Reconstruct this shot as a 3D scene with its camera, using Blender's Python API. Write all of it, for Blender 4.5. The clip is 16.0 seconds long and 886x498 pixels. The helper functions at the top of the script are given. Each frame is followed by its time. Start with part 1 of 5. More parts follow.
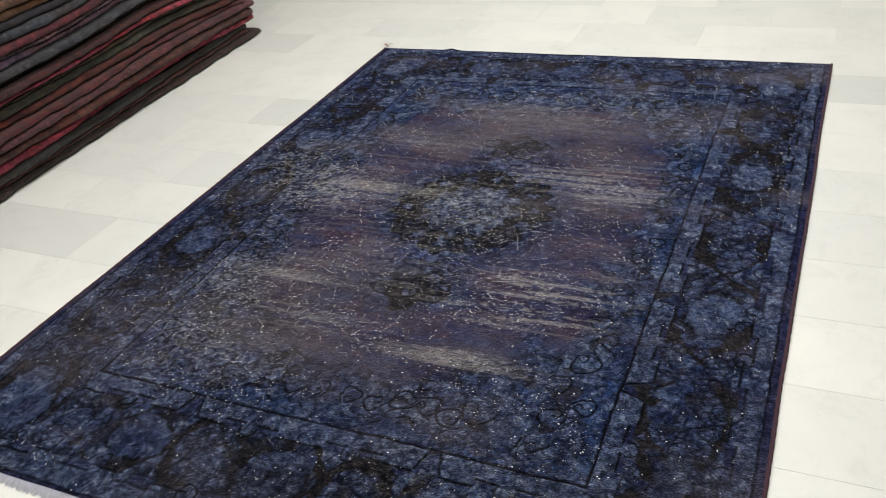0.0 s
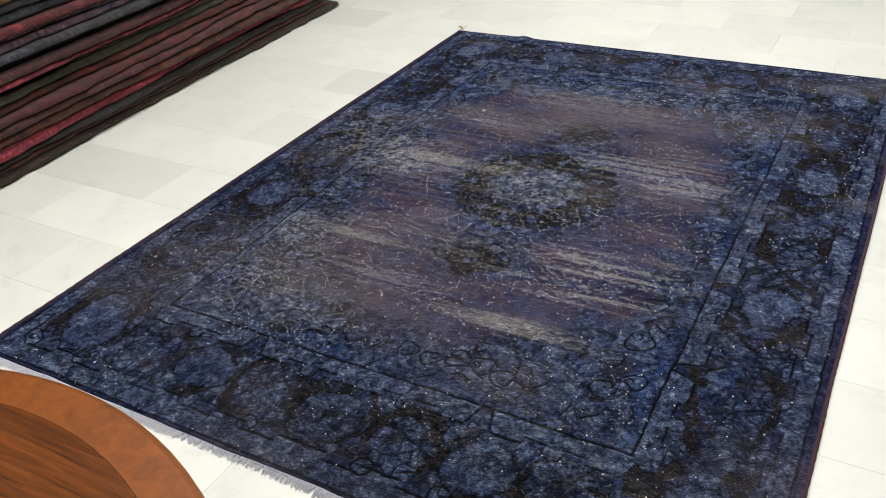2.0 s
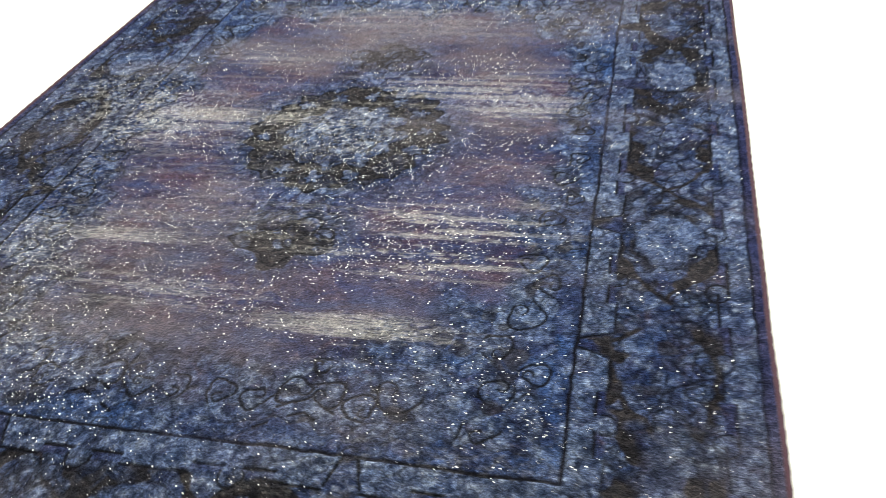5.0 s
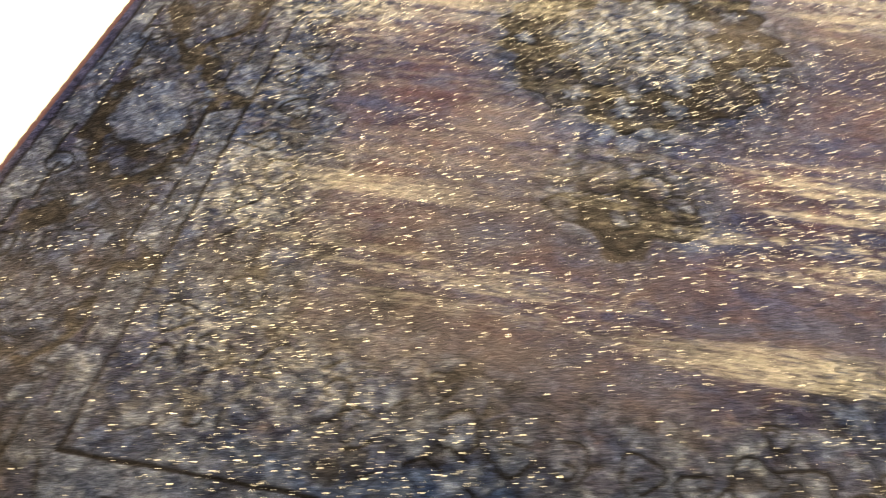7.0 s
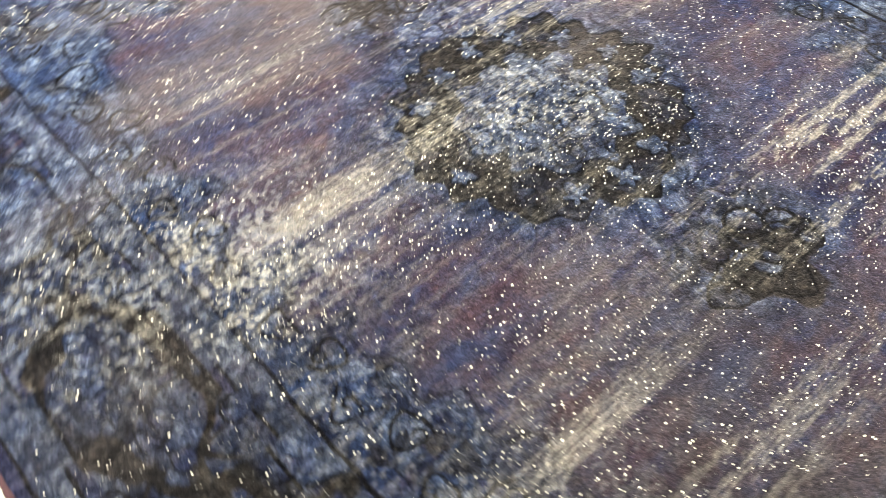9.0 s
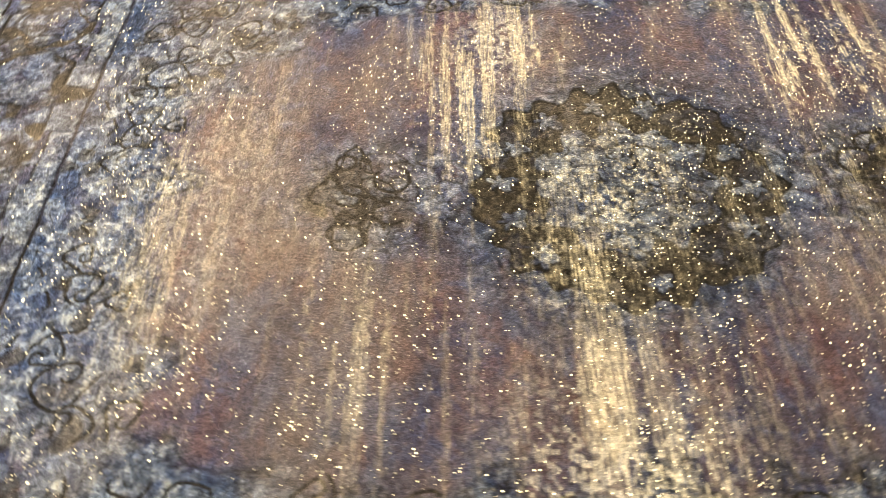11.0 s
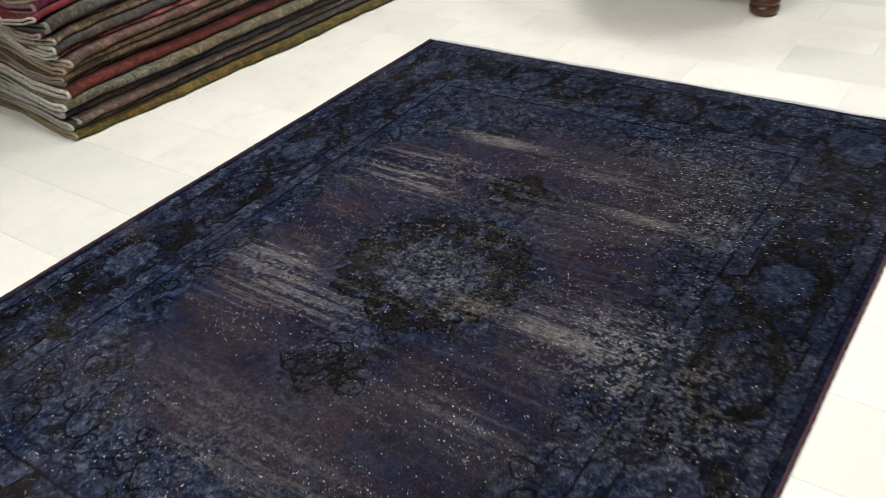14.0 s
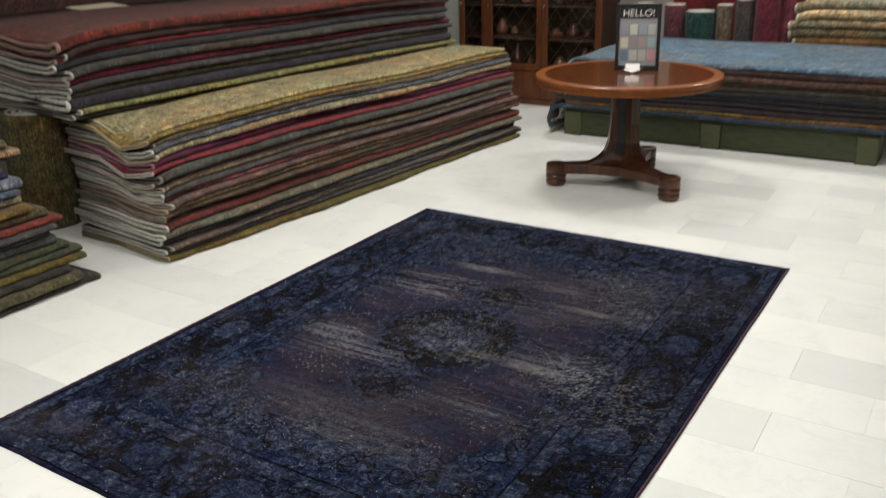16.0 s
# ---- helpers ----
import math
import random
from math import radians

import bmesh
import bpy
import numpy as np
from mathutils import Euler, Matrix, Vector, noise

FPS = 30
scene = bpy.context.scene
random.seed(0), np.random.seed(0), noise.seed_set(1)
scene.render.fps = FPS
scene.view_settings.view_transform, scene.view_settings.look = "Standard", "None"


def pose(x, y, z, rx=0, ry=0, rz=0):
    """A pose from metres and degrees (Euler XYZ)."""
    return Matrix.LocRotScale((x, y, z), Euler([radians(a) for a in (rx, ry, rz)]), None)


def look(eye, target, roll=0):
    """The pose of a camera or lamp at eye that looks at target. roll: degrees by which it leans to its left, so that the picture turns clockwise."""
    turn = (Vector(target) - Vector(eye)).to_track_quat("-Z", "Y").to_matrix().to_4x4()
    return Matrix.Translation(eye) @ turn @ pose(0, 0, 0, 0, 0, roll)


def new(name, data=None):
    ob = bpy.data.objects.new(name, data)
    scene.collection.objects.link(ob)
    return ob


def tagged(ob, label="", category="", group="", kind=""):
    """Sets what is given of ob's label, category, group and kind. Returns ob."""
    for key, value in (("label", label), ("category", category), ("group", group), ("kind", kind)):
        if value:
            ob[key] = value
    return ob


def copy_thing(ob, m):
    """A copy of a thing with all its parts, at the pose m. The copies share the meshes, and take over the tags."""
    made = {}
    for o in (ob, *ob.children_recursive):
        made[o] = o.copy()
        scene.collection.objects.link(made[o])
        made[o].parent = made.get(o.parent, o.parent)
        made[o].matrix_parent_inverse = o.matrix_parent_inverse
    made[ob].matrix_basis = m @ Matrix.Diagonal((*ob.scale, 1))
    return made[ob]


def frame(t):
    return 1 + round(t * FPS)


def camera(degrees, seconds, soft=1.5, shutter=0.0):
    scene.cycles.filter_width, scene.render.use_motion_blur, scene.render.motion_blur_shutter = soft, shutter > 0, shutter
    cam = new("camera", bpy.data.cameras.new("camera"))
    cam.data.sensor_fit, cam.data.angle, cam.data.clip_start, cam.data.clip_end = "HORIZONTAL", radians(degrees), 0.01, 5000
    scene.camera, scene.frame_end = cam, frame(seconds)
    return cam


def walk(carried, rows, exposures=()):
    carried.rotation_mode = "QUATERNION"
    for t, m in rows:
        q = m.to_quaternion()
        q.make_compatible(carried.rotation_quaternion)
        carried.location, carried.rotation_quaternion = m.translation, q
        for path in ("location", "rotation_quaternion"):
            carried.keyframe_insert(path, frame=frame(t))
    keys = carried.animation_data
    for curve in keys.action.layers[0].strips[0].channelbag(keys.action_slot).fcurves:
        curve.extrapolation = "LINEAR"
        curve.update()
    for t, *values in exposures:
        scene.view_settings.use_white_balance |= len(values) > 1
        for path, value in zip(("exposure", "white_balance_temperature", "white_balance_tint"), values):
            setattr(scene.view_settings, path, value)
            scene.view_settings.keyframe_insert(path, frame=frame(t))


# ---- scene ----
cam = camera(54.5, 16.0, soft=0.8, shutter=0.5)

PATH = [
    (0, (1.115, -0.878, 1.512), (0.327, 0.617, 0.442), -8.0),
    (0.5, (1.094, -0.968, 1.502), (0.268, 0.536, 0.474), -5.6),
    (1, (1.09, -1.026, 1.505), (0.218, 0.459, 0.488), -4.3),
    (1.5, (1.092, -1.029, 1.494), (0.213, 0.44, 0.46), -4.0),
    (2, (1.094, -1.009, 1.481), (0.224, 0.443, 0.415), -4.1),
    (2.5, (1.112, -0.989, 1.475), (0.257, 0.457, 0.39), -4.7),
    (3, (1.116, -0.974, 1.466), (0.281, 0.469, 0.361), -4.4),
    (3.5, (1.12, -0.94, 1.451), (0.351, 0.549, 0.359), -4.0),
    (3.7, (1.131, -0.909, 1.428), (0.421, 0.614, 0.343), -4.0),
    (5.8, (0.477, -0.234, 1.101), (0.125, 1.192, -0.256), -5.9),
    (6, (0.401, -0.185, 1.088), (0.069, 1.217, -0.299), -5.0),
    (6.5, (0.161, -0.1, 1.067), (-0.029, 1.305, -0.343), 2.1),
    (7, (-0.109, -0.051, 1.045), (-0.361, 1.249, -0.454), 0.5),
    (7.5, (-0.396, 0.04, 1.031), (-0.604, 1.242, -0.554), -1.7),
    (8, (-0.652, 0.179, 1.062), (-0.495, 1.373, -0.534), 1.6),
    (8.5, (-0.835, 0.354, 1.089), (-0.275, 1.499, -0.453), 1.7),
    (9, (-0.954, 0.671, 1.092), (-0.122, 1.64, -0.447), -1.5),
    (9.2, (-0.983, 0.771, 1.099), (-0.057, 1.652, -0.439), -1.7),
    (11.3, (-1.144, 1.894, 1.131), (0.213, 1.848, -0.338), -5.2),
    (11.5, (-1.147, 1.985, 1.168), (0.222, 1.844, -0.283), -5.2),
    (12, (-1.045, 2.207, 1.186), (0.331, 1.864, -0.223), -6.9),
    (12.5, (-0.953, 2.365, 1.299), (0.416, 1.859, -0.068), -9.7),
    (13, (-1.005, 2.578, 1.363), (0.185, 1.717, 0.005), -7.0),
    (13.5, (-1.155, 2.799, 1.423), (-0.072, 1.668, 0.179), -6.5),
    (14, (-1.293, 3.06, 1.476), (-0.266, 1.77, 0.343), -6.1),
    (14.5, (-1.341, 3.44, 1.495), (-0.379, 2.038, 0.442), -3.1),
    (15, (-1.439, 3.769, 1.552), (-0.434, 2.323, 0.604), -2.8),
    (15.5, (-1.642, 3.98, 1.586), (-0.601, 2.491, 0.75), -2.5),
    (16, (-1.785, 4.301, 1.64), (-0.772, 2.722, 0.947), -1.6),
]
# seconds, stops, kelvin, tint: the clip's camera opens up over the dark wool and warms its picture
EXPOSURES = [
    (0.0, -0.1, 6350, 9), (1.0, -0.08, 6350, 8), (1.5, 0.0, 6350, 8), (3.5, 0.06, 6350, 8), (5.8, 1.7, 6700, -2), (6.0, 1.8, 7100, -2), (6.5, 2.05, 11000, -1), (7.0, 1.58, 12600, 3), (7.5, 0.4, 9500, 3),
    (8.0, -0.27, 7900, 4), (8.5, 0.65, 6200, 1), (9.0, 1.93, 7700, -1), (11.5, 2.5, 14600, 0), (12.0, 2.25, 14400, 0), (12.5, 1.25, 12000, 6), (13.0, 0.45, 7300, 7), (13.5, 0.35, 6700, 8), (14.0, 0.16, 6500, 9), (14.5, -0.2, 6500, 9), (15.0, -0.35, 6600, 9), (15.5, -0.02, 6450, 9), (16.0, -0.02, 6400, 9),
]
walk(cam, [(t, look(eye, target, roll)) for t, eye, target, roll in PATH], EXPOSURES)
NAP_SHINE = 0.98
PILE_DEPTH = 0.262
DYE = 0.7


# ---- world, lights, exposure ----
world = bpy.data.worlds.new("room_air")
scene.world = world
world.use_nodes = True
world.node_tree.nodes["Background"].inputs[0].default_value = (0.9, 0.95, 1.0, 1)
world.node_tree.nodes["Background"].inputs[1].default_value = 0.01

CEILING = 3.0
LAMPS = [(x, y) for x in (-0.95, 0.95) for y in (-3.4, -1.2, 1.0, 3.2, 5.4)]
LAMP_WATTS = 30.5


# ---- material helpers ----
def srgb(r, g, b):
    return tuple((c / 255 / 12.92) if c / 255 <= 0.04045 else ((c / 255 + 0.055) / 1.055) ** 2.4 for c in (r, g, b)) + (1.0,)


class Nodes:
    """A short way to write node trees."""

    def __init__(self, name):
        self.mat = bpy.data.materials.new(name)
        self.mat.use_nodes = True
        self.tree = self.mat.node_tree
        self.bsdf = self.tree.nodes["Principled BSDF"]
        self.out = self.tree.nodes["Material Output"]

    def node(self, kind, **settings):
        n = self.tree.nodes.new(kind)
        for key, value in settings.items():
            if key == "blend":
                n.blend_type = value
            elif key == "op":
                n.operation = value
            elif key == "typ":
                n.data_type = value
            elif key == "attr":
                n.attribute_name = value
            elif key == "feature":
                n.feature = value
        return n

    def link(self, a, b):
        self.tree.links.new(a, b)

    def coords(self, scale=(1, 1, 1), turn=(0, 0, 0)):
        t, m = self.node("ShaderNodeTexCoord"), self.node("ShaderNodeMapping")
        self.link(t.outputs["Object"], m.inputs["Vector"])
        m.inputs["Scale"].default_value = scale
        m.inputs["Rotation"].default_value = turn
        return m.outputs["Vector"]

    def noise(self, scale, detail=4.0, rough=0.55, vector=None, distort=0.0):
        n = self.node("ShaderNodeTexNoise")
        n.inputs["Scale"].default_value, n.inputs["Detail"].default_value = scale, detail
        n.inputs["Roughness"].default_value, n.inputs["Distortion"].default_value = rough, distort
        if vector is not None:
            self.link(vector, n.inputs["Vector"])
        return n.outputs["Fac"]

    def ramp(self, fac, stops):
        r = self.node("ShaderNodeValToRGB")
        for n, (at, colour) in enumerate(stops):
            e = r.color_ramp.elements[n] if n < 2 else r.color_ramp.elements.new(at)
            e.position, e.color = at, colour if len(colour) == 4 else (*colour, 1)
        self.link(fac, r.inputs[0])
        return r.outputs[0]

    def put(self, socket, value):
        if isinstance(value, (int, float)):
            socket.default_value = value
        elif isinstance(value, tuple):
            socket.default_value = value if len(value) == 4 else (*value, 1)
        else:
            self.link(value, socket)

    def mix(self, fac, a, b, blend="MIX"):
        m = self.node("ShaderNodeMix", typ="RGBA", blend=blend)
        self.put(m.inputs[0], fac), self.put(m.inputs[6], a), self.put(m.inputs[7], b)
        return m.outputs[2]

    def math(self, op, a, b=0.0):
        m = self.node("ShaderNodeMath", op=op)
        self.put(m.inputs[0], a), self.put(m.inputs[1], b)
        return m.outputs[0]

    def grey(self, v):
        return (v, v, v, 1.0)

    def bump(self, height, strength=0.3, distance=0.002):
        b = self.node("ShaderNodeBump")
        b.inputs["Strength"].default_value, b.inputs["Distance"].default_value = strength, distance
        self.link(height, b.inputs["Height"])
        self.link(b.outputs[0], self.bsdf.inputs["Normal"])
        return b.outputs[0]

    def base(self, colour, rough=0.5, metal=0.0, sheen=0.0):
        self.put(self.bsdf.inputs["Base Color"], colour)
        self.put(self.bsdf.inputs["Roughness"], rough)
        self.bsdf.inputs["Metallic"].default_value = metal
        if sheen:
            self.bsdf.inputs["Sheen Weight"].default_value = sheen
        return self.mat


def plain(name, colour, rough=0.6, spread=0.15, scale=18.0, bump=0.15, metal=0.0):
    n = Nodes(name)
    v = n.noise(scale, 5)
    low = tuple(c * (1 - spread) for c in colour[:3])
    high = tuple(min(1.0, c * (1 + spread)) for c in colour[:3])
    if bump:
        n.bump(n.noise(scale * 9, 3), bump, 0.002)
    return n.base(n.ramp(v, [(0.3, low), (0.7, high)]), rough, metal)


def wood(name, dark, light, rough=0.3, grain=(2.0, 26.0, 26.0), coat=0.0, turn=0.0):
    n = Nodes(name)
    v = n.coords(grain, (0, 0, radians(turn)))
    a = n.noise(2.2, 6, 0.65, v, 0.8)
    b = n.noise(9.0, 3, 0.6, v)
    colour = n.ramp(a, [(0.3, dark), (0.68, light)])
    colour = n.mix(n.math("MULTIPLY", b, 0.45), colour, tuple(c * 0.55 for c in dark[:3]))
    n.bump(b, 0.08, 0.001)
    m = n.base(colour, rough)
    n.bsdf.inputs["Coat Weight"].default_value = coat
    n.bsdf.inputs["Coat Roughness"].default_value = 0.06
    n.bsdf.inputs["Specular IOR Level"].default_value = 0.3
    return m


# marble of the floor tiles, each with its own tone and veins
n = Nodes("marble_tile")
info = n.node("ShaderNodeObjectInfo")
geo = n.node("ShaderNodeNewGeometry")
v = n.node("ShaderNodeVectorMath", op="MULTIPLY_ADD")
n.link(geo.outputs["Position"], v.inputs[0])
v.inputs[1].default_value = (1, 1, 1)
shift = n.node("ShaderNodeCombineXYZ")
n.link(n.math("MULTIPLY", info.outputs["Random"], 37.0), shift.inputs[2])
n.link(shift.outputs[0], v.inputs[2])
cloud = n.noise(3.0, 5, 0.6, v.outputs[0], 0.6)
vein = n.noise(5.5, 7, 0.7, v.outputs[0], 1.8)
speck = n.noise(26.0, 5, 0.6, v.outputs[0])
own_tone = n.node("ShaderNodeSeparateColor")
n.link(info.outputs["Color"], own_tone.inputs[0])
tone = n.ramp(own_tone.outputs[0], [(0.0, (0.62, 0.62, 0.595)), (0.15, (0.685, 0.685, 0.66)), (0.4, (0.73, 0.73, 0.70)), (1.0, (0.785, 0.775, 0.74))])
tone = n.mix(n.ramp(cloud, [(0.35, (0.30, 0.30, 0.30)), (0.65, (0, 0, 0))]), tone, (0.61, 0.63, 0.615))
smudge = n.noise(7.0, 6, 0.7, v.outputs[0], 0.5)
tone = n.mix(n.ramp(smudge, [(0.56, (0, 0, 0)), (0.72, (0.34, 0.34, 0.34))]), tone, (0.55, 0.55, 0.52))
tone = n.mix(n.math("MULTIPLY", n.ramp(vein, [(0.47, (0, 0, 0)), (0.5, (0.16, 0.16, 0.16)), (0.53, (0, 0, 0))]), n.ramp(cloud, [(0.40, (1, 1, 1)), (0.52, (0, 0, 0))])), tone, (0.46, 0.46, 0.43))
tone = n.mix(n.ramp(speck, [(0.66, (0, 0, 0)), (0.74, (0.16, 0.16, 0.16))]), tone, (0.56, 0.55, 0.50))
MARBLE = n.base(tone, n.math("MULTIPLY_ADD", cloud, 0.16), 0.0)
for node in n.tree.nodes:
    if node.type == "MATH" and node.operation == "MULTIPLY_ADD":
        node.inputs[2].default_value = 0.30
n.bsdf.inputs["Specular IOR Level"].default_value = 0.32
GROUT = plain("grout", (0.74, 0.73, 0.69, 1), 0.9)

# wool of the folded rugs: each takes its own colour, with a faded pattern
n = Nodes("folded_wool")
info = n.node("ShaderNodeObjectInfo")
v = n.coords()
geo = n.node("ShaderNodeNewGeometry")
place = n.node("ShaderNodeVectorMath", op="MULTIPLY_ADD")
n.link(geo.outputs["Position"], place.inputs[0])
place.inputs[1].default_value = (1, 1, 1)
own_shift = n.node("ShaderNodeCombineXYZ")
n.link(n.math("MULTIPLY", info.outputs["Random"], 53.0), own_shift.inputs[2])
n.link(own_shift.outputs[0], place.inputs[2])
big = n.noise(5.0, 6, 0.7, place.outputs[0], 1.2)
mid = n.noise(17.0, 5, 0.7, place.outputs[0], 0.6)
hue = n.noise(2.4, 4, 0.6, place.outputs[0], 0.6)
fine = n.noise(420.0, 2, 0.6, geo.outputs["Position"])
own = info.outputs["Color"]
colour = n.mix(n.ramp(big, [(0.38, (0, 0, 0)), (0.58, (0.7, 0.7, 0.7))]), own, n.mix(1.0, own, (0.42, 0.36, 0.34), "MULTIPLY"))
colour = n.mix(n.ramp(mid, [(0.50, (0, 0, 0)), (0.60, (0.62, 0.62, 0.62))]), colour, n.mix(1.0, own, (0.26, 0.25, 0.28), "MULTIPLY"))
colour = n.mix(n.ramp(mid, [(0.35, (0.40, 0.40, 0.40)), (0.46, (0, 0, 0))]), colour, n.mix(0.10, n.mix(1.0, own, (2.3, 2.1, 1.9), "MULTIPLY"), (0.3, 0.28, 0.24)))
colour = n.mix(n.ramp(hue, [(0.36, (0.5, 0.5, 0.5)), (0.48, (0, 0, 0))]), colour, n.mix(1.0, colour, (0.75, 1.0, 1.35), "MULTIPLY"))
colour = n.mix(n.ramp(hue, [(0.5, (0, 0, 0)), (0.64, (0.55, 0.55, 0.55))]), colour, n.mix(1.0, colour, (1.5, 0.85, 0.55), "MULTIPLY"))
grain = n.noise(60.0, 4, 0.7, place.outputs[0], 0.5)
colour = n.mix(n.ramp(grain, [(0.50, (0, 0, 0)), (0.62, (0.75, 0.75, 0.75))]), colour, n.mix(1.0, own, (0.16, 0.15, 0.17), "MULTIPLY"))
colour = n.mix(n.ramp(grain, [(0.36, (0.45, 0.45, 0.45)), (0.45, (0, 0, 0))]), colour, n.mix(0.08, n.mix(1.0, own, (2.5, 2.2, 1.9), "MULTIPLY"), (0.34, 0.32, 0.28)))
# rows of knots run across the fold
rows = n.noise(1.0, 2, 0.5, n.coords((6, 150, 6)))
colour = n.mix(n.ramp(rows, [(0.40, (0.6, 0.6, 0.6)), (0.56, (0, 0, 0))]), colour, n.mix(1.0, colour, n.grey(0.35), "MULTIPLY"))
colour = n.mix(n.ramp(fine, [(0.3, (0.5, 0.5, 0.5)), (0.6, (0, 0, 0))]), colour, n.mix(1.0, colour, (0.4, 0.4, 0.4), "MULTIPLY"))
n.bump(n.math("ADD", n.math("ADD", fine, rows), n.math("MULTIPLY", grain, 1.5)), 0.8, 0.004)
WOOL = n.base(colour, 0.95, 0.0, 0.08)

n = Nodes("rug_binding")
info = n.node("ShaderNodeObjectInfo")
pale = n.ramp(n.noise(30.0, 3, 0.6), [(0.36, (0.22, 0.22, 0.19)), (0.56, (0.80, 0.78, 0.70))])
own = n.mix(n.ramp(info.outputs["Random"], [(0.0, (0.20, 0.20, 0.20)), (1.0, (0.95, 0.95, 0.95))]), info.outputs["Color"], pale)
n.bump(n.noise(260, 3), 0.8, 0.003)
BINDING = n.base(own, 0.95)

# walls are coloured dark so that less light bounces around the room
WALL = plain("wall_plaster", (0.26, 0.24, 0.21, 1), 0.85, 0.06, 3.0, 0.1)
CEIL = plain("ceiling_paint", (0.55, 0.55, 0.52, 1), 0.9, 0.04, 3.0, 0.05)
TABLE_TOP = wood("table_veneer", (0.045, 0.012, 0.003, 1), (0.20, 0.058, 0.012, 1), 0.22, (2.0, 34.0, 34.0), 0.7, 60)
TABLE_BAND = wood("table_banding", (0.13, 0.033, 0.003, 1), (0.26, 0.070, 0.004, 1), 0.45, (14.0, 14.0, 4.0), 0.12)
TABLE_BASE = wood("table_mahogany", (0.022, 0.007, 0.003, 1), (0.115, 0.036, 0.011, 1), 0.36, (9.0, 9.0, 1.6), 0.4)
EBONY = plain("ebonised_panel", (0.012, 0.011, 0.013, 1), 0.3, 0.3, 30, 0.05)
CABINET = wood("cabinet_wood", (0.07, 0.022, 0.010, 1), (0.19, 0.065, 0.022, 1), 0.4, (7.0, 7.0, 1.0), 0.2)
# cabinet wood again, darkened: the shade behind the doors is in its colour
CABINET_SHADE = wood("cabinet_shaded_inside", (0.020, 0.010, 0.006, 1), (0.05, 0.024, 0.012, 1), 0.6, (7.0, 7.0, 1.0))
PALLET = plain("green_painted_wood", (0.034, 0.041, 0.016, 1), 0.75, 0.35, 9, 0.3)
PALLET_LIGHT = plain("green_painted_block", (0.056, 0.063, 0.026, 1), 0.75, 0.3, 9, 0.3)
BLACK = plain("black_plastic", (0.015, 0.015, 0.018, 1), 0.35, 0.1, 20, 0.02)
WHITE_CARD = plain("white_card", (0.82, 0.81, 0.78, 1), 0.6, 0.03, 20, 0.0)
CREAM_CARD = plain("cream_card", (0.74, 0.66, 0.50, 1), 0.7, 0.05, 20, 0.0)
LEAD = plain("lead_strip", (0.16, 0.12, 0.08, 1), 0.3, 0.2, 40, 0.1, 0.8)
STEEL = plain("polished_steel", (0.6, 0.6, 0.6, 1), 0.2, 0.05, 40, 0.0, 1.0)
PILLAR = plain("pillar_paint", (0.36, 0.38, 0.34, 1), 0.8, 0.08, 4, 0.1)
DARK_PLASTIC = plain("dark_platform", (0.03, 0.03, 0.028, 1), 0.6, 0.3, 12, 0.2)

n = Nodes("clear_glass")
n.base((0.95, 0.97, 0.96, 1), 0.03)
n.bsdf.inputs["Transmission Weight"].default_value = 1.0
n.bsdf.inputs["IOR"].default_value = 1.45
GLASS = n.mat

n = Nodes("lamp_diffuser")
n.bsdf.inputs["Emission Color"].default_value = (1.0, 0.97, 0.92, 1)
n.bsdf.inputs["Emission Strength"].default_value = 2.2
DIFFUSER = n.base((0.9, 0.9, 0.9, 1), 0.6)


# ---- mesh helpers ----
def finish(bm, name, material, smooth=False):
    me = bpy.data.meshes.new(name)
    bmesh.ops.recalc_face_normals(bm, faces=bm.faces)
    if smooth:
        for f in bm.faces:
            f.smooth = True
    bm.to_mesh(me)
    bm.free()
    if material is not None:
        me.materials.append(material)
    return me


def part(name, bm, material, parent, label="", smooth=False):
    ob = new(name, finish(bm, name, material, smooth))
    ob.parent = parent
    return tagged(ob, label=label) if label else ob


def thing(name, place, label, category, group="", kind=""):
    ob = new(name)
    ob.location = place
    ob.empty_display_size = 0.1
    return tagged(ob, label, category, group, kind)


def box(x0, x1, y0, y1, z0, z1, bevel=0.0, bm=None, segments=2):
    own = bmesh.new()
    m = Matrix.Translation(((x0 + x1) / 2, (y0 + y1) / 2, (z0 + z1) / 2)) @ Matrix.Diagonal((x1 - x0, y1 - y0, z1 - z0, 1))
    bmesh.ops.create_cube(own, size=1.0, matrix=m)
    if bevel:
        bmesh.ops.bevel(own, geom=own.edges[:], offset=bevel, segments=segments, affect="EDGES", profile=0.5)
    if bm is None:
        return own
    me = bpy.data.meshes.new("tmp")
    own.to_mesh(me)
    own.free()
    bm.from_mesh(me)
    bpy.data.meshes.remove(me)
    return bm


def lathe(profile, steps=32):
    """A turned body from (radius, height) pairs; the ends are closed."""
    bm = bmesh.new()
    rings = []
    for r, z in profile:
        rings.append([bm.verts.new((r * math.cos(2 * math.pi * k / steps), r * math.sin(2 * math.pi * k / steps), z)) for k in range(steps)])
    for a, b in zip(rings, rings[1:]):
        for k in range(steps):
            bm.faces.new((a[k], a[(k + 1) % steps], b[(k + 1) % steps], b[k]))
    bm.faces.new(rings[0][::-1])
    bm.faces.new(rings[-1])
    return bm


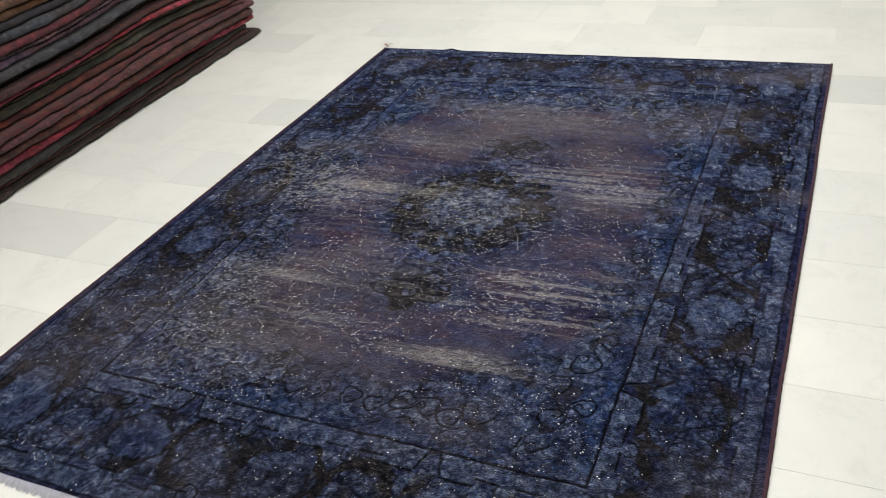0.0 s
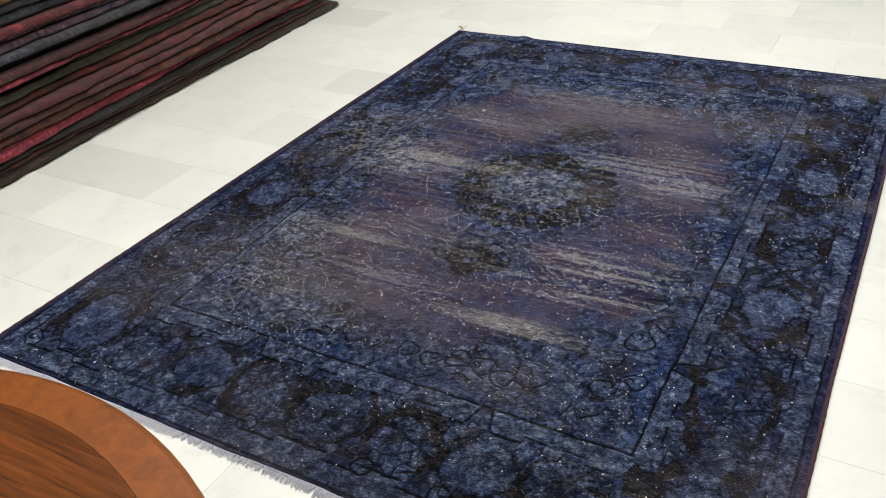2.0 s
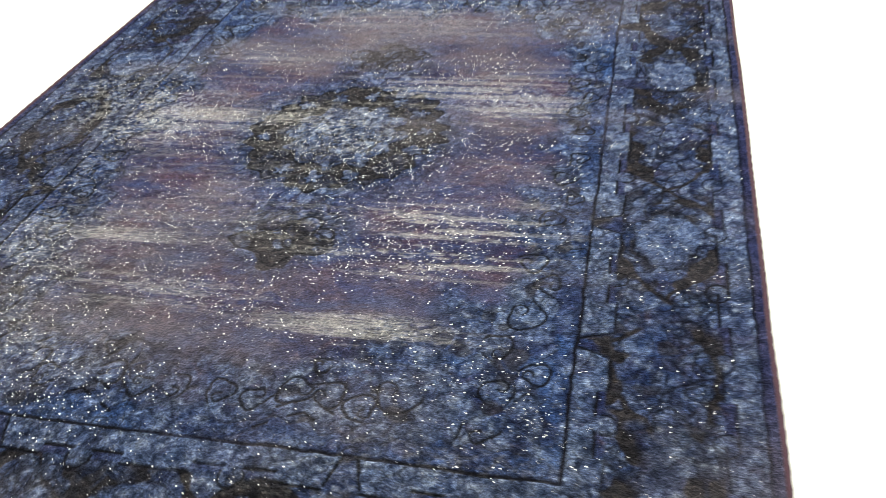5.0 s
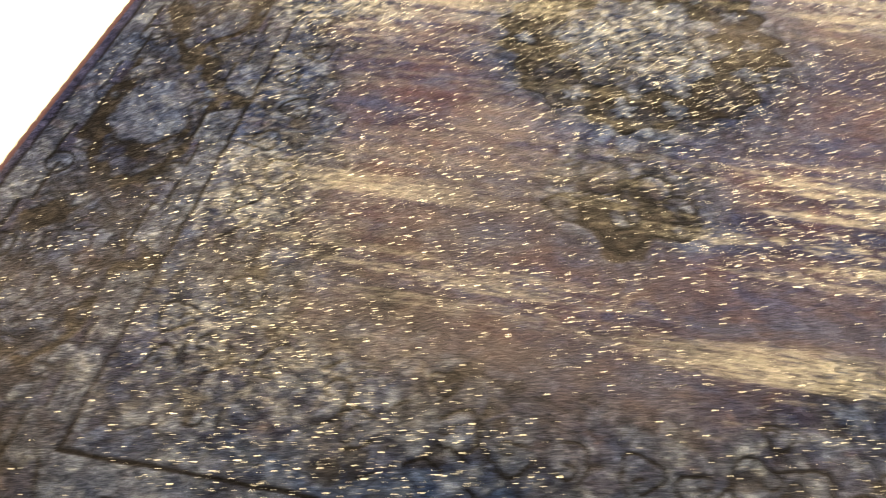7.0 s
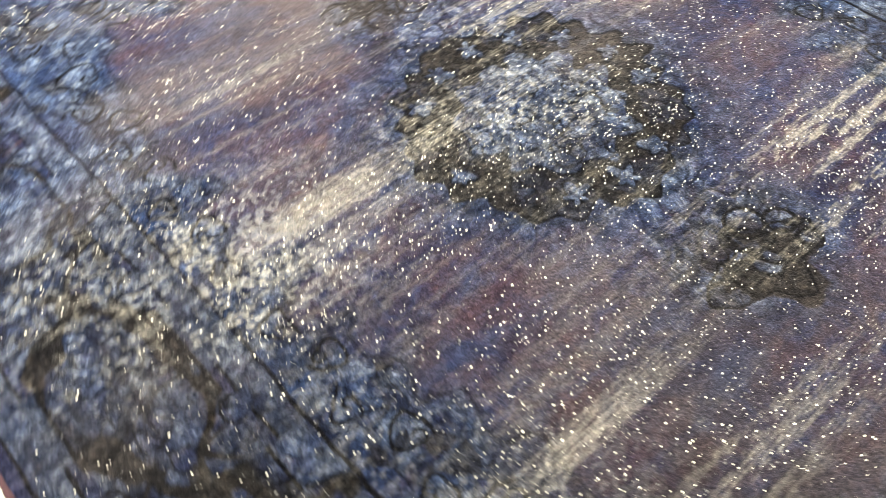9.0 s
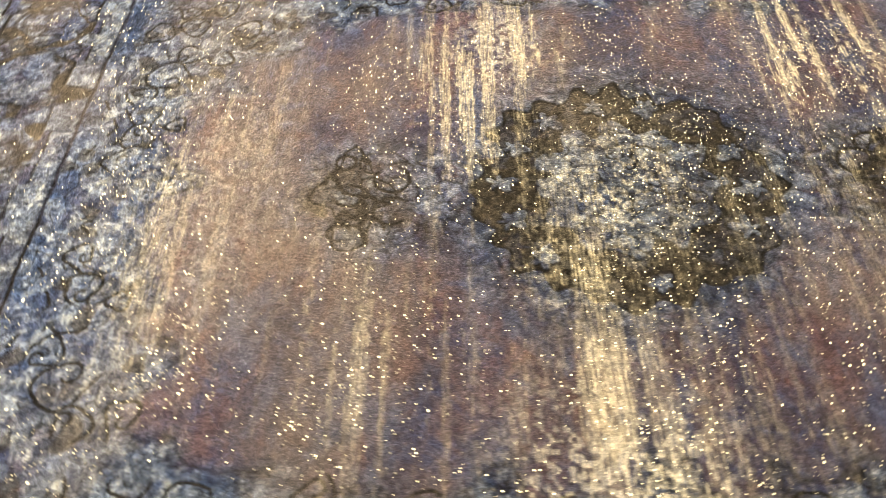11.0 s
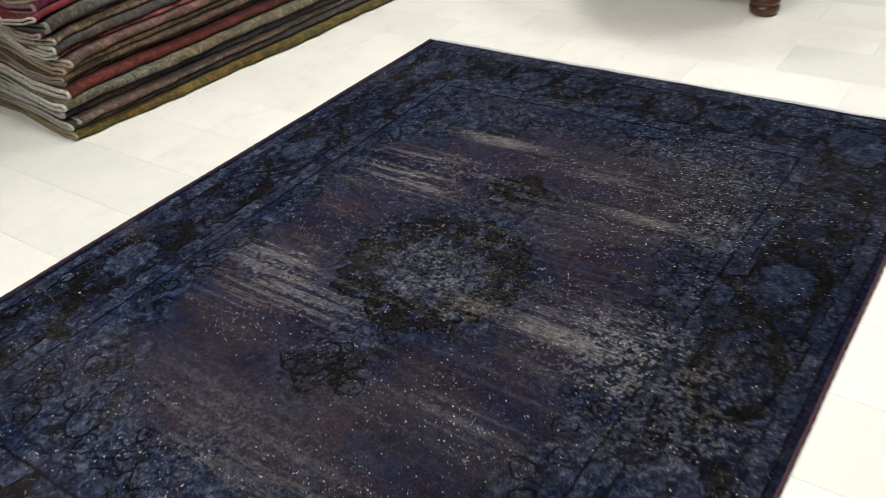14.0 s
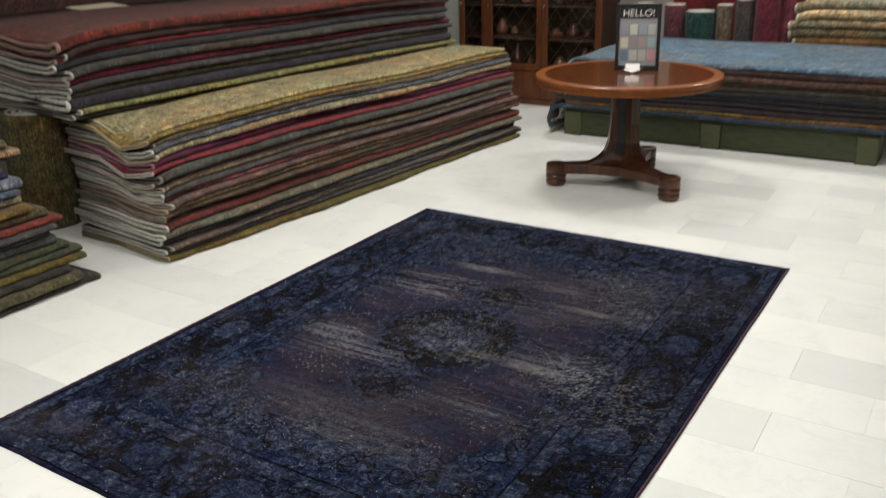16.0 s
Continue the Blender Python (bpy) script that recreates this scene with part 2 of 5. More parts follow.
def loft(rings, closed=True, caps=True):
    """A skin over rings of equally many points."""
    bm = bmesh.new()
    vs = [[bm.verts.new(p) for p in ring] for ring in rings]
    m = len(vs[0])
    for a, b in zip(vs, vs[1:]):
        for k in range(m if closed else m - 1):
            bm.faces.new((a[k], a[(k + 1) % m], b[(k + 1) % m], b[k]))
    if caps and closed:
        bm.faces.new(vs[0][::-1])
        bm.faces.new(vs[-1])
    return bm


def slab(outline, z0, z1, bevel=0.0):
    """An upright prism over a closed outline."""
    bm = bmesh.new()
    low = [bm.verts.new((x, y, z0)) for x, y in outline]
    face = bm.faces.new(low)
    up = bmesh.ops.extrude_face_region(bm, geom=[face])
    bmesh.ops.translate(bm, vec=(0, 0, z1 - z0), verts=[g for g in up["geom"] if isinstance(g, bmesh.types.BMVert)])
    if bevel:
        bmesh.ops.bevel(bm, geom=[e for e in bm.edges if abs(e.verts[0].co.z - e.verts[1].co.z) < 1e-6], offset=bevel, segments=2, affect="EDGES", profile=0.5)
    return bm


# ---- the room ----
X0, X1, Y0, Y1 = -3.9, 3.9, -5.2, 6.6
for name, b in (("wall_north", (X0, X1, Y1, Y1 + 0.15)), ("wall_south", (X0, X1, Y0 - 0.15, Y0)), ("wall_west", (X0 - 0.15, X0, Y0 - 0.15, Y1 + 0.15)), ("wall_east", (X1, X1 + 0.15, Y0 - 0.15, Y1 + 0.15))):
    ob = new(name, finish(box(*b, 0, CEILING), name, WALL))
    tagged(ob, "plain plastered showroom wall, coloured dark to cut bounced light", "wall", kind="structure")
ceiling = new("ceiling", finish(box(X0, X1, Y0, Y1, CEILING, CEILING + 0.1), "ceiling", CEIL))
tagged(ceiling, "plain white painted showroom ceiling", "ceiling", kind="structure")

lamp = thing("ceiling_light", (LAMPS[0][0], LAMPS[0][1], CEILING - 0.03), "square white ceiling light panel with a thin frame", "ceiling light", "ceiling lights")
bm = bmesh.new()
for b in ((-0.3, 0.3, -0.3, -0.275), (-0.3, 0.3, 0.275, 0.3), (-0.3, -0.275, -0.275, 0.275), (0.275, 0.3, -0.275, 0.275)):
    box(*b, 0, 0.03, bm=bm)
part("frame", bm, CEIL, lamp)
part("diffuser", box(-0.272, 0.272, -0.272, 0.272, 0.008, 0.02), DIFFUSER, lamp, "glowing white diffuser")
for x, y in LAMPS[1:]:
    copy_thing(lamp, pose(x, y, CEILING - 0.03))
for x, y in LAMPS:
    light = bpy.data.lights.new("panel_light", "AREA")
    light.shape, light.size, light.energy, light.color = "SQUARE", 0.5, LAMP_WATTS, (1.0, 0.965, 0.90)
    ob = new("panel_light", light)
    ob.matrix_world = pose(x, y, CEILING - 0.045)

pillar = new("pillar", finish(box(2.88, 3.2, -3.75, -3.4, 0, CEILING, 0.01), "pillar", PILLAR))
tagged(pillar, "square grey-green painted pillar", "pillar", kind="structure")


# ---- the rug on the floor ----
RUG_W, RUG_L = 1.08, 2.969
rng = np.random.default_rng(7)
TABLE = rng.random((512, 512)).astype(np.float32)


def vnoise(x, y, seed=0):
    """Smooth value noise from 0 to 1."""
    x, y = x + seed * 17.31, y + seed * 5.77
    xi, yi = np.floor(x).astype(np.int64), np.floor(y).astype(np.int64)
    fx, fy = x - xi, y - yi
    fx, fy = fx * fx * (3 - 2 * fx), fy * fy * (3 - 2 * fy)
    a, b = TABLE[xi % 512, yi % 512], TABLE[(xi + 1) % 512, yi % 512]
    c, d = TABLE[xi % 512, (yi + 1) % 512], TABLE[(xi + 1) % 512, (yi + 1) % 512]
    return (a * (1 - fx) + b * fx) * (1 - fy) + (c * (1 - fx) + d * fx) * fy


def fbm(x, y, seed=0, octaves=4):
    total, amount = 0.0, 0.5
    for k in range(octaves):
        total = total + amount * vnoise(x * 2**k, y * 2**k, seed + 3 * k)
        amount /= 2
    return total / (1 - 0.5**octaves)


def step(a, b, x):
    t = np.clip((x - a) / (b - a), 0, 1)
    return t * t * (3 - 2 * t)


def stripe(x, at, width, soft=0.0015):
    return 1 - step(width / 2 - soft, width / 2 + soft, np.abs(x - at))


def disc(d, r, soft=0.002):
    return 1 - step(r - soft, r + soft, d)




def petals(x, y, size, seed):
    """Cells of a knotted mosaic: a random tone for each, its distance and the gap to the next cell."""
    x, y = x / size + seed * 31.7, y / size + seed * 11.3
    xi, yi = np.floor(x).astype(np.int64), np.floor(y).astype(np.int64)
    near, second, tone = np.full_like(x, 9.0), np.full_like(x, 9.0), np.zeros_like(x)
    for ox in (-1, 0, 1):
        for oy in (-1, 0, 1):
            cx, cy = (xi + ox) % 512, (yi + oy) % 512
            dist = np.hypot(xi + ox + TABLE[cx, cy] - x, yi + oy + TABLE[cy, (cx + 91) % 512] - y)
            closer = dist < near
            second = np.where(closer, near, np.minimum(second, dist))
            tone = np.where(closer, TABLE[(cx + 57) % 512, (cy + 133) % 512], tone)
            near = np.where(closer, dist, near)
    return tone, near, second - near


STEP = 0.0027
nx, ny = int(2 * RUG_W / STEP) + 1, int(RUG_L / STEP) + 1
gx, gy = np.meshgrid(np.linspace(-RUG_W, RUG_W, nx), np.linspace(0, RUG_L, ny))
# hand-knotted drawing: nothing is quite straight
wx = gx + 0.010 * (fbm(gx * 5, gy * 5, 1, 3) - 0.5) + 0.004 * (vnoise(gx * 40, gy * 40, 2) - 0.5)
wy = gy - RUG_L / 2 + 0.012 * (fbm(gx * 5, gy * 5, 4, 3) - 0.5) + 0.004 * (vnoise(gx * 40, gy * 40, 5) - 0.5)
ax, ay = np.abs(wx), np.abs(wy)
dx, dy = RUG_W - ax, (RUG_L / 2 - ay) * 0.92
side = dx < dy
d = np.where(side, dx, dy)
s = np.where(side, wy, wx)
mirror = np.where(side, ay, ax)

# borders
hem = np.where(side, 0.021, 0.012)
selvedge = disc(d, hem)
line = stripe(d, hem + 0.002, 0.006)
out_edge = 0.082 + 0.010 * np.sign(np.sin((mirror - 0.37) * 2 * np.pi / 0.2))
line = np.maximum(line, stripe(d, out_edge, 0.0065))
bump_s = (mirror - 0.17 + 0.1) % 0.2 - 0.1
bump_d = np.hypot(bump_s, (d - 0.092) * 1.1)
guard = step(hem + 0.005, hem + 0.008, d) * (1 - step(out_edge - 0.002, out_edge + 0.002, d))
guard = np.maximum(guard, disc(bump_d, 0.026))
line = np.maximum(line, stripe(bump_d, 0.026, 0.005))

# the inner band is broken where the vine runs through it
beat = (mirror - 0.35 + 0.2) % 0.4 - 0.2
gap = 1 - step(0.016, 0.024, np.abs(beat) + 0.35 * (d - 0.335))
in_edge = 0.306 - 0.010 * np.sign(0.12 - np.abs(beat))
inband = step(in_edge - 0.002, in_edge + 0.002, d) * (1 - step(0.360, 0.363, d))
ib_s = (mirror - 0.15 + 0.2) % 0.4 - 0.2
ib_d = np.hypot(ib_s, d - 0.300)
inband = np.maximum(inband, disc(ib_d, 0.024))
line = np.maximum(line, stripe(d, in_edge, 0.006) * (1 - disc(ib_d, 0.024)))
line = np.maximum(line, stripe(ib_d, 0.024, 0.005) * (d < 0.306))
inband *= 1 - gap
line = np.maximum(line * (1 - gap * (d > 0.28)), stripe(d, 0.366, 0.0085))
line = np.maximum(line, 0.9 * stripe(np.abs(beat) + 0.35 * (d - 0.335), 0.022, 0.006) * (d > 0.30) * (d < 0.366))
main = step(0.095, 0.10, d) * (1 - step(0.296, 0.30, d))

# rosettes of the main border
period = np.where(side, 0.805, 0.42)
ros_s = (s + np.where(side, 0.0, 0.0) + period / 2 * np.where(side, 1, 0)) % period
ros_s = np.minimum(ros_s, period - ros_s)
wob = 0.003 * np.cos(9 * np.arctan2(d - 0.195, ros_s))
ros_d = np.hypot(ros_s * 0.80, d - 0.195) + wob
ros_d = ros_d + 0.030 * (fbm(gx * 12, gy * 12, 15, 3) - 0.5)
rosette = disc(ros_d, 0.072, 0.004) * main * np.where(side, 1.0, 0.35 + 0.65 * step(0.42, 0.5, vnoise(gx * 2.6, gy * 3 + 4, 17)))
ros_ring = np.maximum(stripe(ros_d, 0.074, 0.007), 0.5 * stripe(ros_d, 0.034, 0.006)) * main
ros_heart = disc(ros_d, 0.014, 0.004) * main

# the dark vine of the border: two crossing waves with leaves
vs_ = s + np.where(side, 0.10, 0.16) * (fbm(gx * 6, gy * 6, 13, 3) - 0.5)
vd_ = 0.075 * (fbm(gx * 9, gy * 9, 14, 3) - 0.5)
swing = np.cos(2 * np.pi * vs_ / np.where(side, 0.805, 0.42))
w1, w2 = 0.198 + vd_ + 0.112 * swing, 0.198 - vd_ - 0.112 * swing
leaf = fbm(gx * 17, gy * 17, 9, 3)
slope = np.where(side, 1.15, 1.05)
vine = np.maximum(disc(np.abs(d - w1), slope * (0.007 + 0.12 * np.clip(leaf - 0.43, 0, 1)), 0.004), disc(np.abs(d - w2), slope * (0.006 + 0.12 * np.clip(leaf - 0.45, 0, 1)), 0.004))
halo = disc(ros_d, 0.086, 0.006)
vine = np.maximum(vine, 0.8 * halo * step(0.52, 0.62, fbm(gx * 13, gy * 13, 11, 3))) * step(0.085, 0.09, d) * (1 - step(0.298, 0.304, d)) * (1 - rosette)
# hooked offshoots of the vine
hook = stripe(fbm(wx * 9, wy * 9, 113, 2), 0.5, 0.05, 0.02) * step(0.5, 0.6, fbm(gx * 5, gy * 5, 114, 2)) * main * (1 - rosette)
vine = np.maximum(vine, 0.8 * hook)
vine = np.maximum(vine, gap * (d > 0.29) * (d < 0.362) * step(0.35, 0.5, leaf))
vine *= 0.25 + 0.75 * step(0.36, 0.50, fbm(gx * 8, gy * 8, 12, 3))

# small flowers everywhere: outlines and petals from the same slow field
f1 = fbm(wx * 15, wy * 15, 21, 2)
f2 = fbm(np.abs(wx) * 40, np.abs(wy) * 40, 25, 2)
f3 = fbm(gx * 75, gy * 75, 27, 2)
curl = np.maximum(np.maximum(stripe(f1, 0.47, 0.055, 0.026), stripe(f1, 0.60, 0.055, 0.026)), 0.8 * stripe(f2, 0.55, 0.12, 0.05)) * step(0.28, 0.5, fbm(gx * 8, gy * 8, 29, 2))
petal = np.maximum(step(0.52, 0.58, f1), step(0.58, 0.64, f2)) * (0.55 + 0.9 * step(0.4, 0.6, f3) * 0.5)

# field, its blue corners and the scalloped edge
u = d - 0.366
field = step(0.0, 0.004, u)
saw = np.abs((mirror / 0.062) % 1 - 0.5) * 2
scallop = 0.040 + 0.022 * saw + 0.035 * np.abs(np.sin(mirror * np.pi / 0.36)) + 0.040 * (fbm(gx * 18, gy * 18, 35, 2) - 0.5)
diag = (ax / 0.60) ** 3 + (ay / 0.87) ** 3 - 1.0 + 0.10 * np.sin(np.arctan2(ay, ax) * 34) + 0.9 * (fbm(gx * 9, gy * 9, 33, 3) - 0.5)
corner = step(-0.22, 0.22, np.maximum(diag, (scallop - u) * 3)) * field
teal = (1 - step(scallop * 0.62 - 0.003, scallop * 0.62 + 0.003, u)) * field
line = np.maximum(line, 0.8 * stripe(u, scallop * 0.62, 0.006) * field)
line = np.maximum(line, 0.8 * stripe(np.maximum(diag, (scallop - u) * 3), 0.0, 0.05, 0.02) * field * step(0.4, 0.5, vnoise(gx * 7, gy * 7, 31)))
# scrolled cartouches of the corners, the same in all four: centre from the middle of the rug, radius, open angle
tendril, inside = np.zeros_like(gx), np.zeros_like(gx)
SCROLLS = ((0.197, 0.954, 0.032, 1.2), (0.266, 0.954, 0.031, 4.2), (0.231, 0.880, 0.020, 9.0), (0.123, 0.982, 0.026, 0.4), (0.331, 0.976, 0.030, 2.2), (0.399, 0.935, 0.045, 5.0), (0.473, 0.897, 0.031, 3.6), (0.452, 0.822, 0.026, 1.0), (0.562, 0.780, 0.032, 2.6),
           (0.607, 0.688, 0.039, 5.4), (0.579, 0.905, 0.034, 0.2), (0.562, 0.986, 0.034, 3.1), (0.650, 0.847, 0.027, 4.4), (0.638, 0.927, 0.024, 1.7), (0.05, 0.97, 0.028, 3.0), (0.640, 0.580, 0.027, 2.0), (0.600, 0.510, 0.030, 4.6), (0.655, 0.440, 0.024, 1.1), (0.622, 0.345, 0.028, 3.3), (0.665, 0.26, 0.022, 5.2), (0.630, 0.17, 0.026, 0.9), (0.662, 0.07, 0.023, 2.9))
for number, (cx, cy, size, start) in enumerate(SCROLLS):
    near = (np.abs(ax - cx) < 0.10) & (np.abs(ay - cy) < 0.10)
    qx, qy = ax[near] - cx, ay[near] - cy
    rr, aa = np.hypot(qx, qy), (np.arctan2(qy, qx) - start) % 6.283
    rr = rr + 0.0035 * np.cos(3 * aa) + 0.003 * (vnoise(gx[near] * 60, gy[near] * 60, 153) - 0.5)
    span = 7.0 if start > 8 else 4.9
    arc = stripe(rr, size, 0.0062) * (1 - step(span - 0.05, span + 0.05, aa))
    # the end curls in to a small hook, the beginning runs out to the next scroll
    hx, hy = 0.62 * size * math.cos(start + span), 0.62 * size * math.sin(start + span)
    hr, ha = np.hypot(qx - hx, qy - hy), (np.arctan2(qy - hy, qx - hx) - start - span) % 6.283
    arc = np.maximum(arc, stripe(hr, 0.38 * size, 0.005) * (ha < 3.6))
    ex, ey = size * math.cos(start), size * math.sin(start)
    ux, uy = math.sin(start), -math.cos(start)
    along, across = (qx - ex) * ux + (qy - ey) * uy, (qx - ex) * uy - (qy - ey) * ux
    stem = stripe(across + 8.0 * along * along * (1 if number % 2 else -1), 0.0, 0.006) * step(-0.004, 0.0, along) * (1 - step(0.030, 0.042, along))
    tendril[near] = np.maximum(tendril[near], np.maximum(arc, stem))
    inside[near] = np.maximum(inside[near], disc(rr, size) * (0.55 + 0.45 * disc(np.abs(rr - 0.6 * size), 0.006)))
# the stepped foot of the palmette on the long axis
foot_x = np.abs(ax - 0.232)
tendril = np.maximum(tendril, stripe(ay - 0.985 - 0.55 * foot_x - 0.018 * np.sign(np.sin(foot_x * 110)), 0.0, 0.007) * (foot_x < 0.085) * (ay < 1.07))
# jigsaw outlines of smaller leaves round the cartouches
jig = fbm(ax * 21, ay * 21, 155, 2)
tendril = np.maximum(tendril, 0.75 * stripe(jig, 0.50, 0.030, 0.014) * step(-0.1, 0.15, diag) * step(0.35, 0.5, vnoise(gx * 9, gy * 9, 157)))
tendril *= field * step(0.16, 0.30, vnoise(gx * 11, gy * 11, 151))
inside *= field
scroll_fill = inside * 0.8
open_field = field * (1 - corner)

# the middle medallion
r, th = np.hypot(wx, wy * 1.02), np.arctan2(wy, wx)
knobs = 0.030 * np.abs(np.cos(4 * th)) ** 0.6 + 0.010 * np.cos(24 * th + 1.0)
lobe = 0.252 + knobs + 0.045 * (fbm(gx * 15, gy * 15, 43, 2) - 0.5)
heart = 0.168 + 0.016 * np.cos(12 * th) + 0.045 * (fbm(gx * 22, gy * 22, 45, 2) - 0.5)
med_dark = disc(r, lobe, 0.003) * (1 - disc(r, heart, 0.003)) * (0.72 + 0.28 * step(0.38, 0.46, fbm(gx * 12, gy * 12, 48, 3)))
med_heart = disc(r, heart, 0.003)
flow_th = (th * 14 / (2 * np.pi) + 0.2) % 1 - 0.5
flower_d = np.hypot(flow_th * r * 2 * np.pi / 14, (r - 0.226) * 0.85) + 0.006 * np.cos(5 * np.arctan2(r - 0.236, flow_th * 0.1)) + 0.010 * (vnoise(gx * 50, gy * 50, 46) - 0.5)
flower = disc(flower_d, 0.022, 0.004) * step(0.26, 0.32, vnoise(gx * 9, gy * 9, 47))
med_line = np.maximum(stripe(r, lobe, 0.007), stripe(flower_d, 0.023, 0.005) * (r < lobe))
med_dark *= 1 - flower
# pendants above and below it
pen_y = ay - 0.500
pr, pth = np.hypot(wx * 0.85, pen_y * 1.25), np.arctan2(pen_y, wx)
pen_edge = 0.082 + 0.018 * np.cos(4 * pth) + 0.05 * (fbm(gx * 22, gy * 22, 51, 2) - 0.5)
pen = disc(pr, pen_edge, 0.003)
pen_f = fbm(wx * 24, pen_y * 24, 53, 2)
lobes = np.maximum(disc(np.hypot(ax - 0.052, pen_y - 0.005), 0.042 + 0.03 * (pen_f - 0.5), 0.004), disc(np.hypot(wx, (pen_y - 0.055) * 0.8), 0.040 + 0.04 * (pen_f - 0.5), 0.004))
bloom_p = disc(np.hypot(wx, pen_y - 0.008) + 0.004 * np.cos(5 * pth), 0.026, 0.003)
pen_dark = np.maximum(lobes, 0.5 * pen * step(0.52, 0.58, pen_f)) * (1 - bloom_p) * np.where(wy > 0, 0.45, 1.0)
pen_line = np.maximum(stripe(pr, pen_edge, 0.006), pen * stripe(pen_f, 0.5, 0.12, 0.04))
for ox, oy, size in ((0.040, -0.070, 0.034), (-0.040, -0.070, 0.034), (0.088, -0.035, 0.026), (-0.088, -0.035, 0.026), (0.092, 0.020, 0.020), (-0.092, 0.020, 0.020), (0.0, 0.008, 0.027)):
    cd = np.hypot(wx - ox, pen_y - oy)
    pen_line = np.maximum(pen_line, stripe(cd, size, 0.0065) * step(0.25, 0.4, vnoise(gx * 16, gy * 16, 57)))
    pen_dark = pen_dark * (1 - 0.8 * disc(cd, size * 0.7))
link = disc(np.hypot(wx * 0.8, ay - 0.34), 0.075, 0.02)

indigo = step(-0.28, -0.265, gx) * (1 - step(-0.180, -0.176, gx)) * step(0.545, 0.56, gy) * (1 - step(0.645, 0.67, gy + 0.25 * np.abs(gx + 0.2))) * step(0.35, 0.5, fbm(gx * 26, gy * 26, 159, 2))
near_motif = np.clip(disc(r, 0.36, 0.05) * 0.6 + disc(np.hypot(wx, ay - 0.45), 0.15, 0.05), 0, 1)
floral = np.clip(main + corner + 0.9 * near_motif * open_field + guard * 0.5 + inband * 0.6, 0, 1)

dark = np.clip(vine + (med_dark + pen_dark) * field + 0.5 * indigo + 0.55 * np.exp(-(((gx + 0.36) / 0.22) ** 2) - ((gy - 0.76) / 0.10) ** 2) * step(0.40, 0.60, fbm(gx * 11, gy * 14, 161, 3)), 0, 1)
light = np.clip(0.50 * guard + 0.65 * inband + 0.75 * rosette + 0.95 * med_heart * field + 1.0 * flower * field + 0.7 * link * petal + 0.9 * bloom_p * field, 0, 1)
light = np.clip(light * (0.30 + 0.80 * petal) + 0.62 * petal * floral * (1 - dark) + 0.22 * floral * (1 - dark) * step(0.45, 0.6, f3), 0, 1)
radial = 0.5 + 0.5 * np.cos(18 * np.arctan2(d - 0.195, ros_s))
light = np.where(rosette > 0.5, 0.34 + 0.30 * fbm(gx * 30, gy * 30, 143, 3) + 0.16 * radial * disc(ros_d, 0.062, 0.006) + 0.1 * step(0.45, 0.6, f3), light)
light = np.clip(light + 0.50 * scroll_fill * (1 - dark), 0, 1)
# petals and leaves: a mosaic of small knots of colour, each with its own fade
p_tone, p_near, p_gap = petals(wx + 0.02 * (vnoise(gx * 25, gy * 25, 131) - 0.5), wy + 0.02 * (vnoise(gx * 25, gy * 25, 132) - 0.5), 0.042, 3)
q_tone, q_near, q_gap = petals(wx + 0.012 * (vnoise(gx * 45, gy * 45, 133) - 0.5), wy + 0.012 * (vnoise(gx * 45, gy * 45, 134) - 0.5), 0.019, 5)
bloom = step(0.45, 0.75, p_tone) * (1 - step(0.25, 0.62, p_near))
bud = step(0.55, 0.85, q_tone) * (1 - step(0.3, 0.6, q_near))
plain_field = field * (1 - corner) * (1 - near_motif)
blooms = np.clip(0.55 * bloom + 0.50 * bud, 0, 1) * np.clip(floral, 0, 1) * (1 - 0.35 * main) * (1 - 0.75 * dark) * (1 - rosette)
block = np.where(side, 0.5 + 0.5 * np.sign(np.sin(s * 2 * np.pi / 0.115)), 0.5 + 0.5 * np.sign(np.sin(s * 2 * np.pi / 0.094)))
bands = np.clip(guard + inband, 0, 1)
light = np.clip(0.66 * light + 0.34 * bands * (0.55 + 0.45 * block) * (0.55 + 0.8 * bud + 0.3 * bloom) + 0.45 * rosette * (0.7 + 0.6 * bud) + 1.0 * blooms + 0.20 * bud * dark + 0.10 * bud * plain_field, 0, 1)
p_line = (1 - step(0.05, 0.16, p_gap)) * step(0.35, 0.55, vnoise(gx * 19, gy * 19, 135)) * floral * (1 - rosette)
hollow = (1 - step(0.10, 0.24, p_tone)) * floral * (1 - rosette) * (1 - guard) * (1 - inband) * step(0.05, 0.2, p_gap)
dark = np.clip(dark + 0.75 * hollow, 0, 1)
line = np.clip(line + 0.6 * p_line + 0.2 * bands * stripe(np.abs(np.sin(s * np.pi / np.where(side, 0.0575, 0.047))), 0.0, 0.22, 0.05) + 0.3 * (1 - step(0.06, 0.2, q_gap)) * step(0.5, 0.6, q_tone) * floral, 0, 1) * (0.62 + 0.38 * step(0.3, 0.6, vnoise(gx * 5, gy * 5, 138)))
light = np.clip(light * (0.70 + 0.75 * (fbm(gx * 11, gy * 11, 145, 4) - 0.3)) + 0.16 * (1 - step(0.25, 0.6, gy)) * (1 - dark), 0, 1)
light = light * (1 - rosette) + np.where(side, 1.0, 0.55) * rosette * (0.46 + 0.20 * radial * disc(ros_d, 0.060, 0.006) + 0.35 * (fbm(gx * 22, gy * 22, 147, 3) - 0.4)) * (1 - 0.8 * disc(ros_d, 0.012, 0.003))
dark = dark * (1 - 0.9 * rosette)
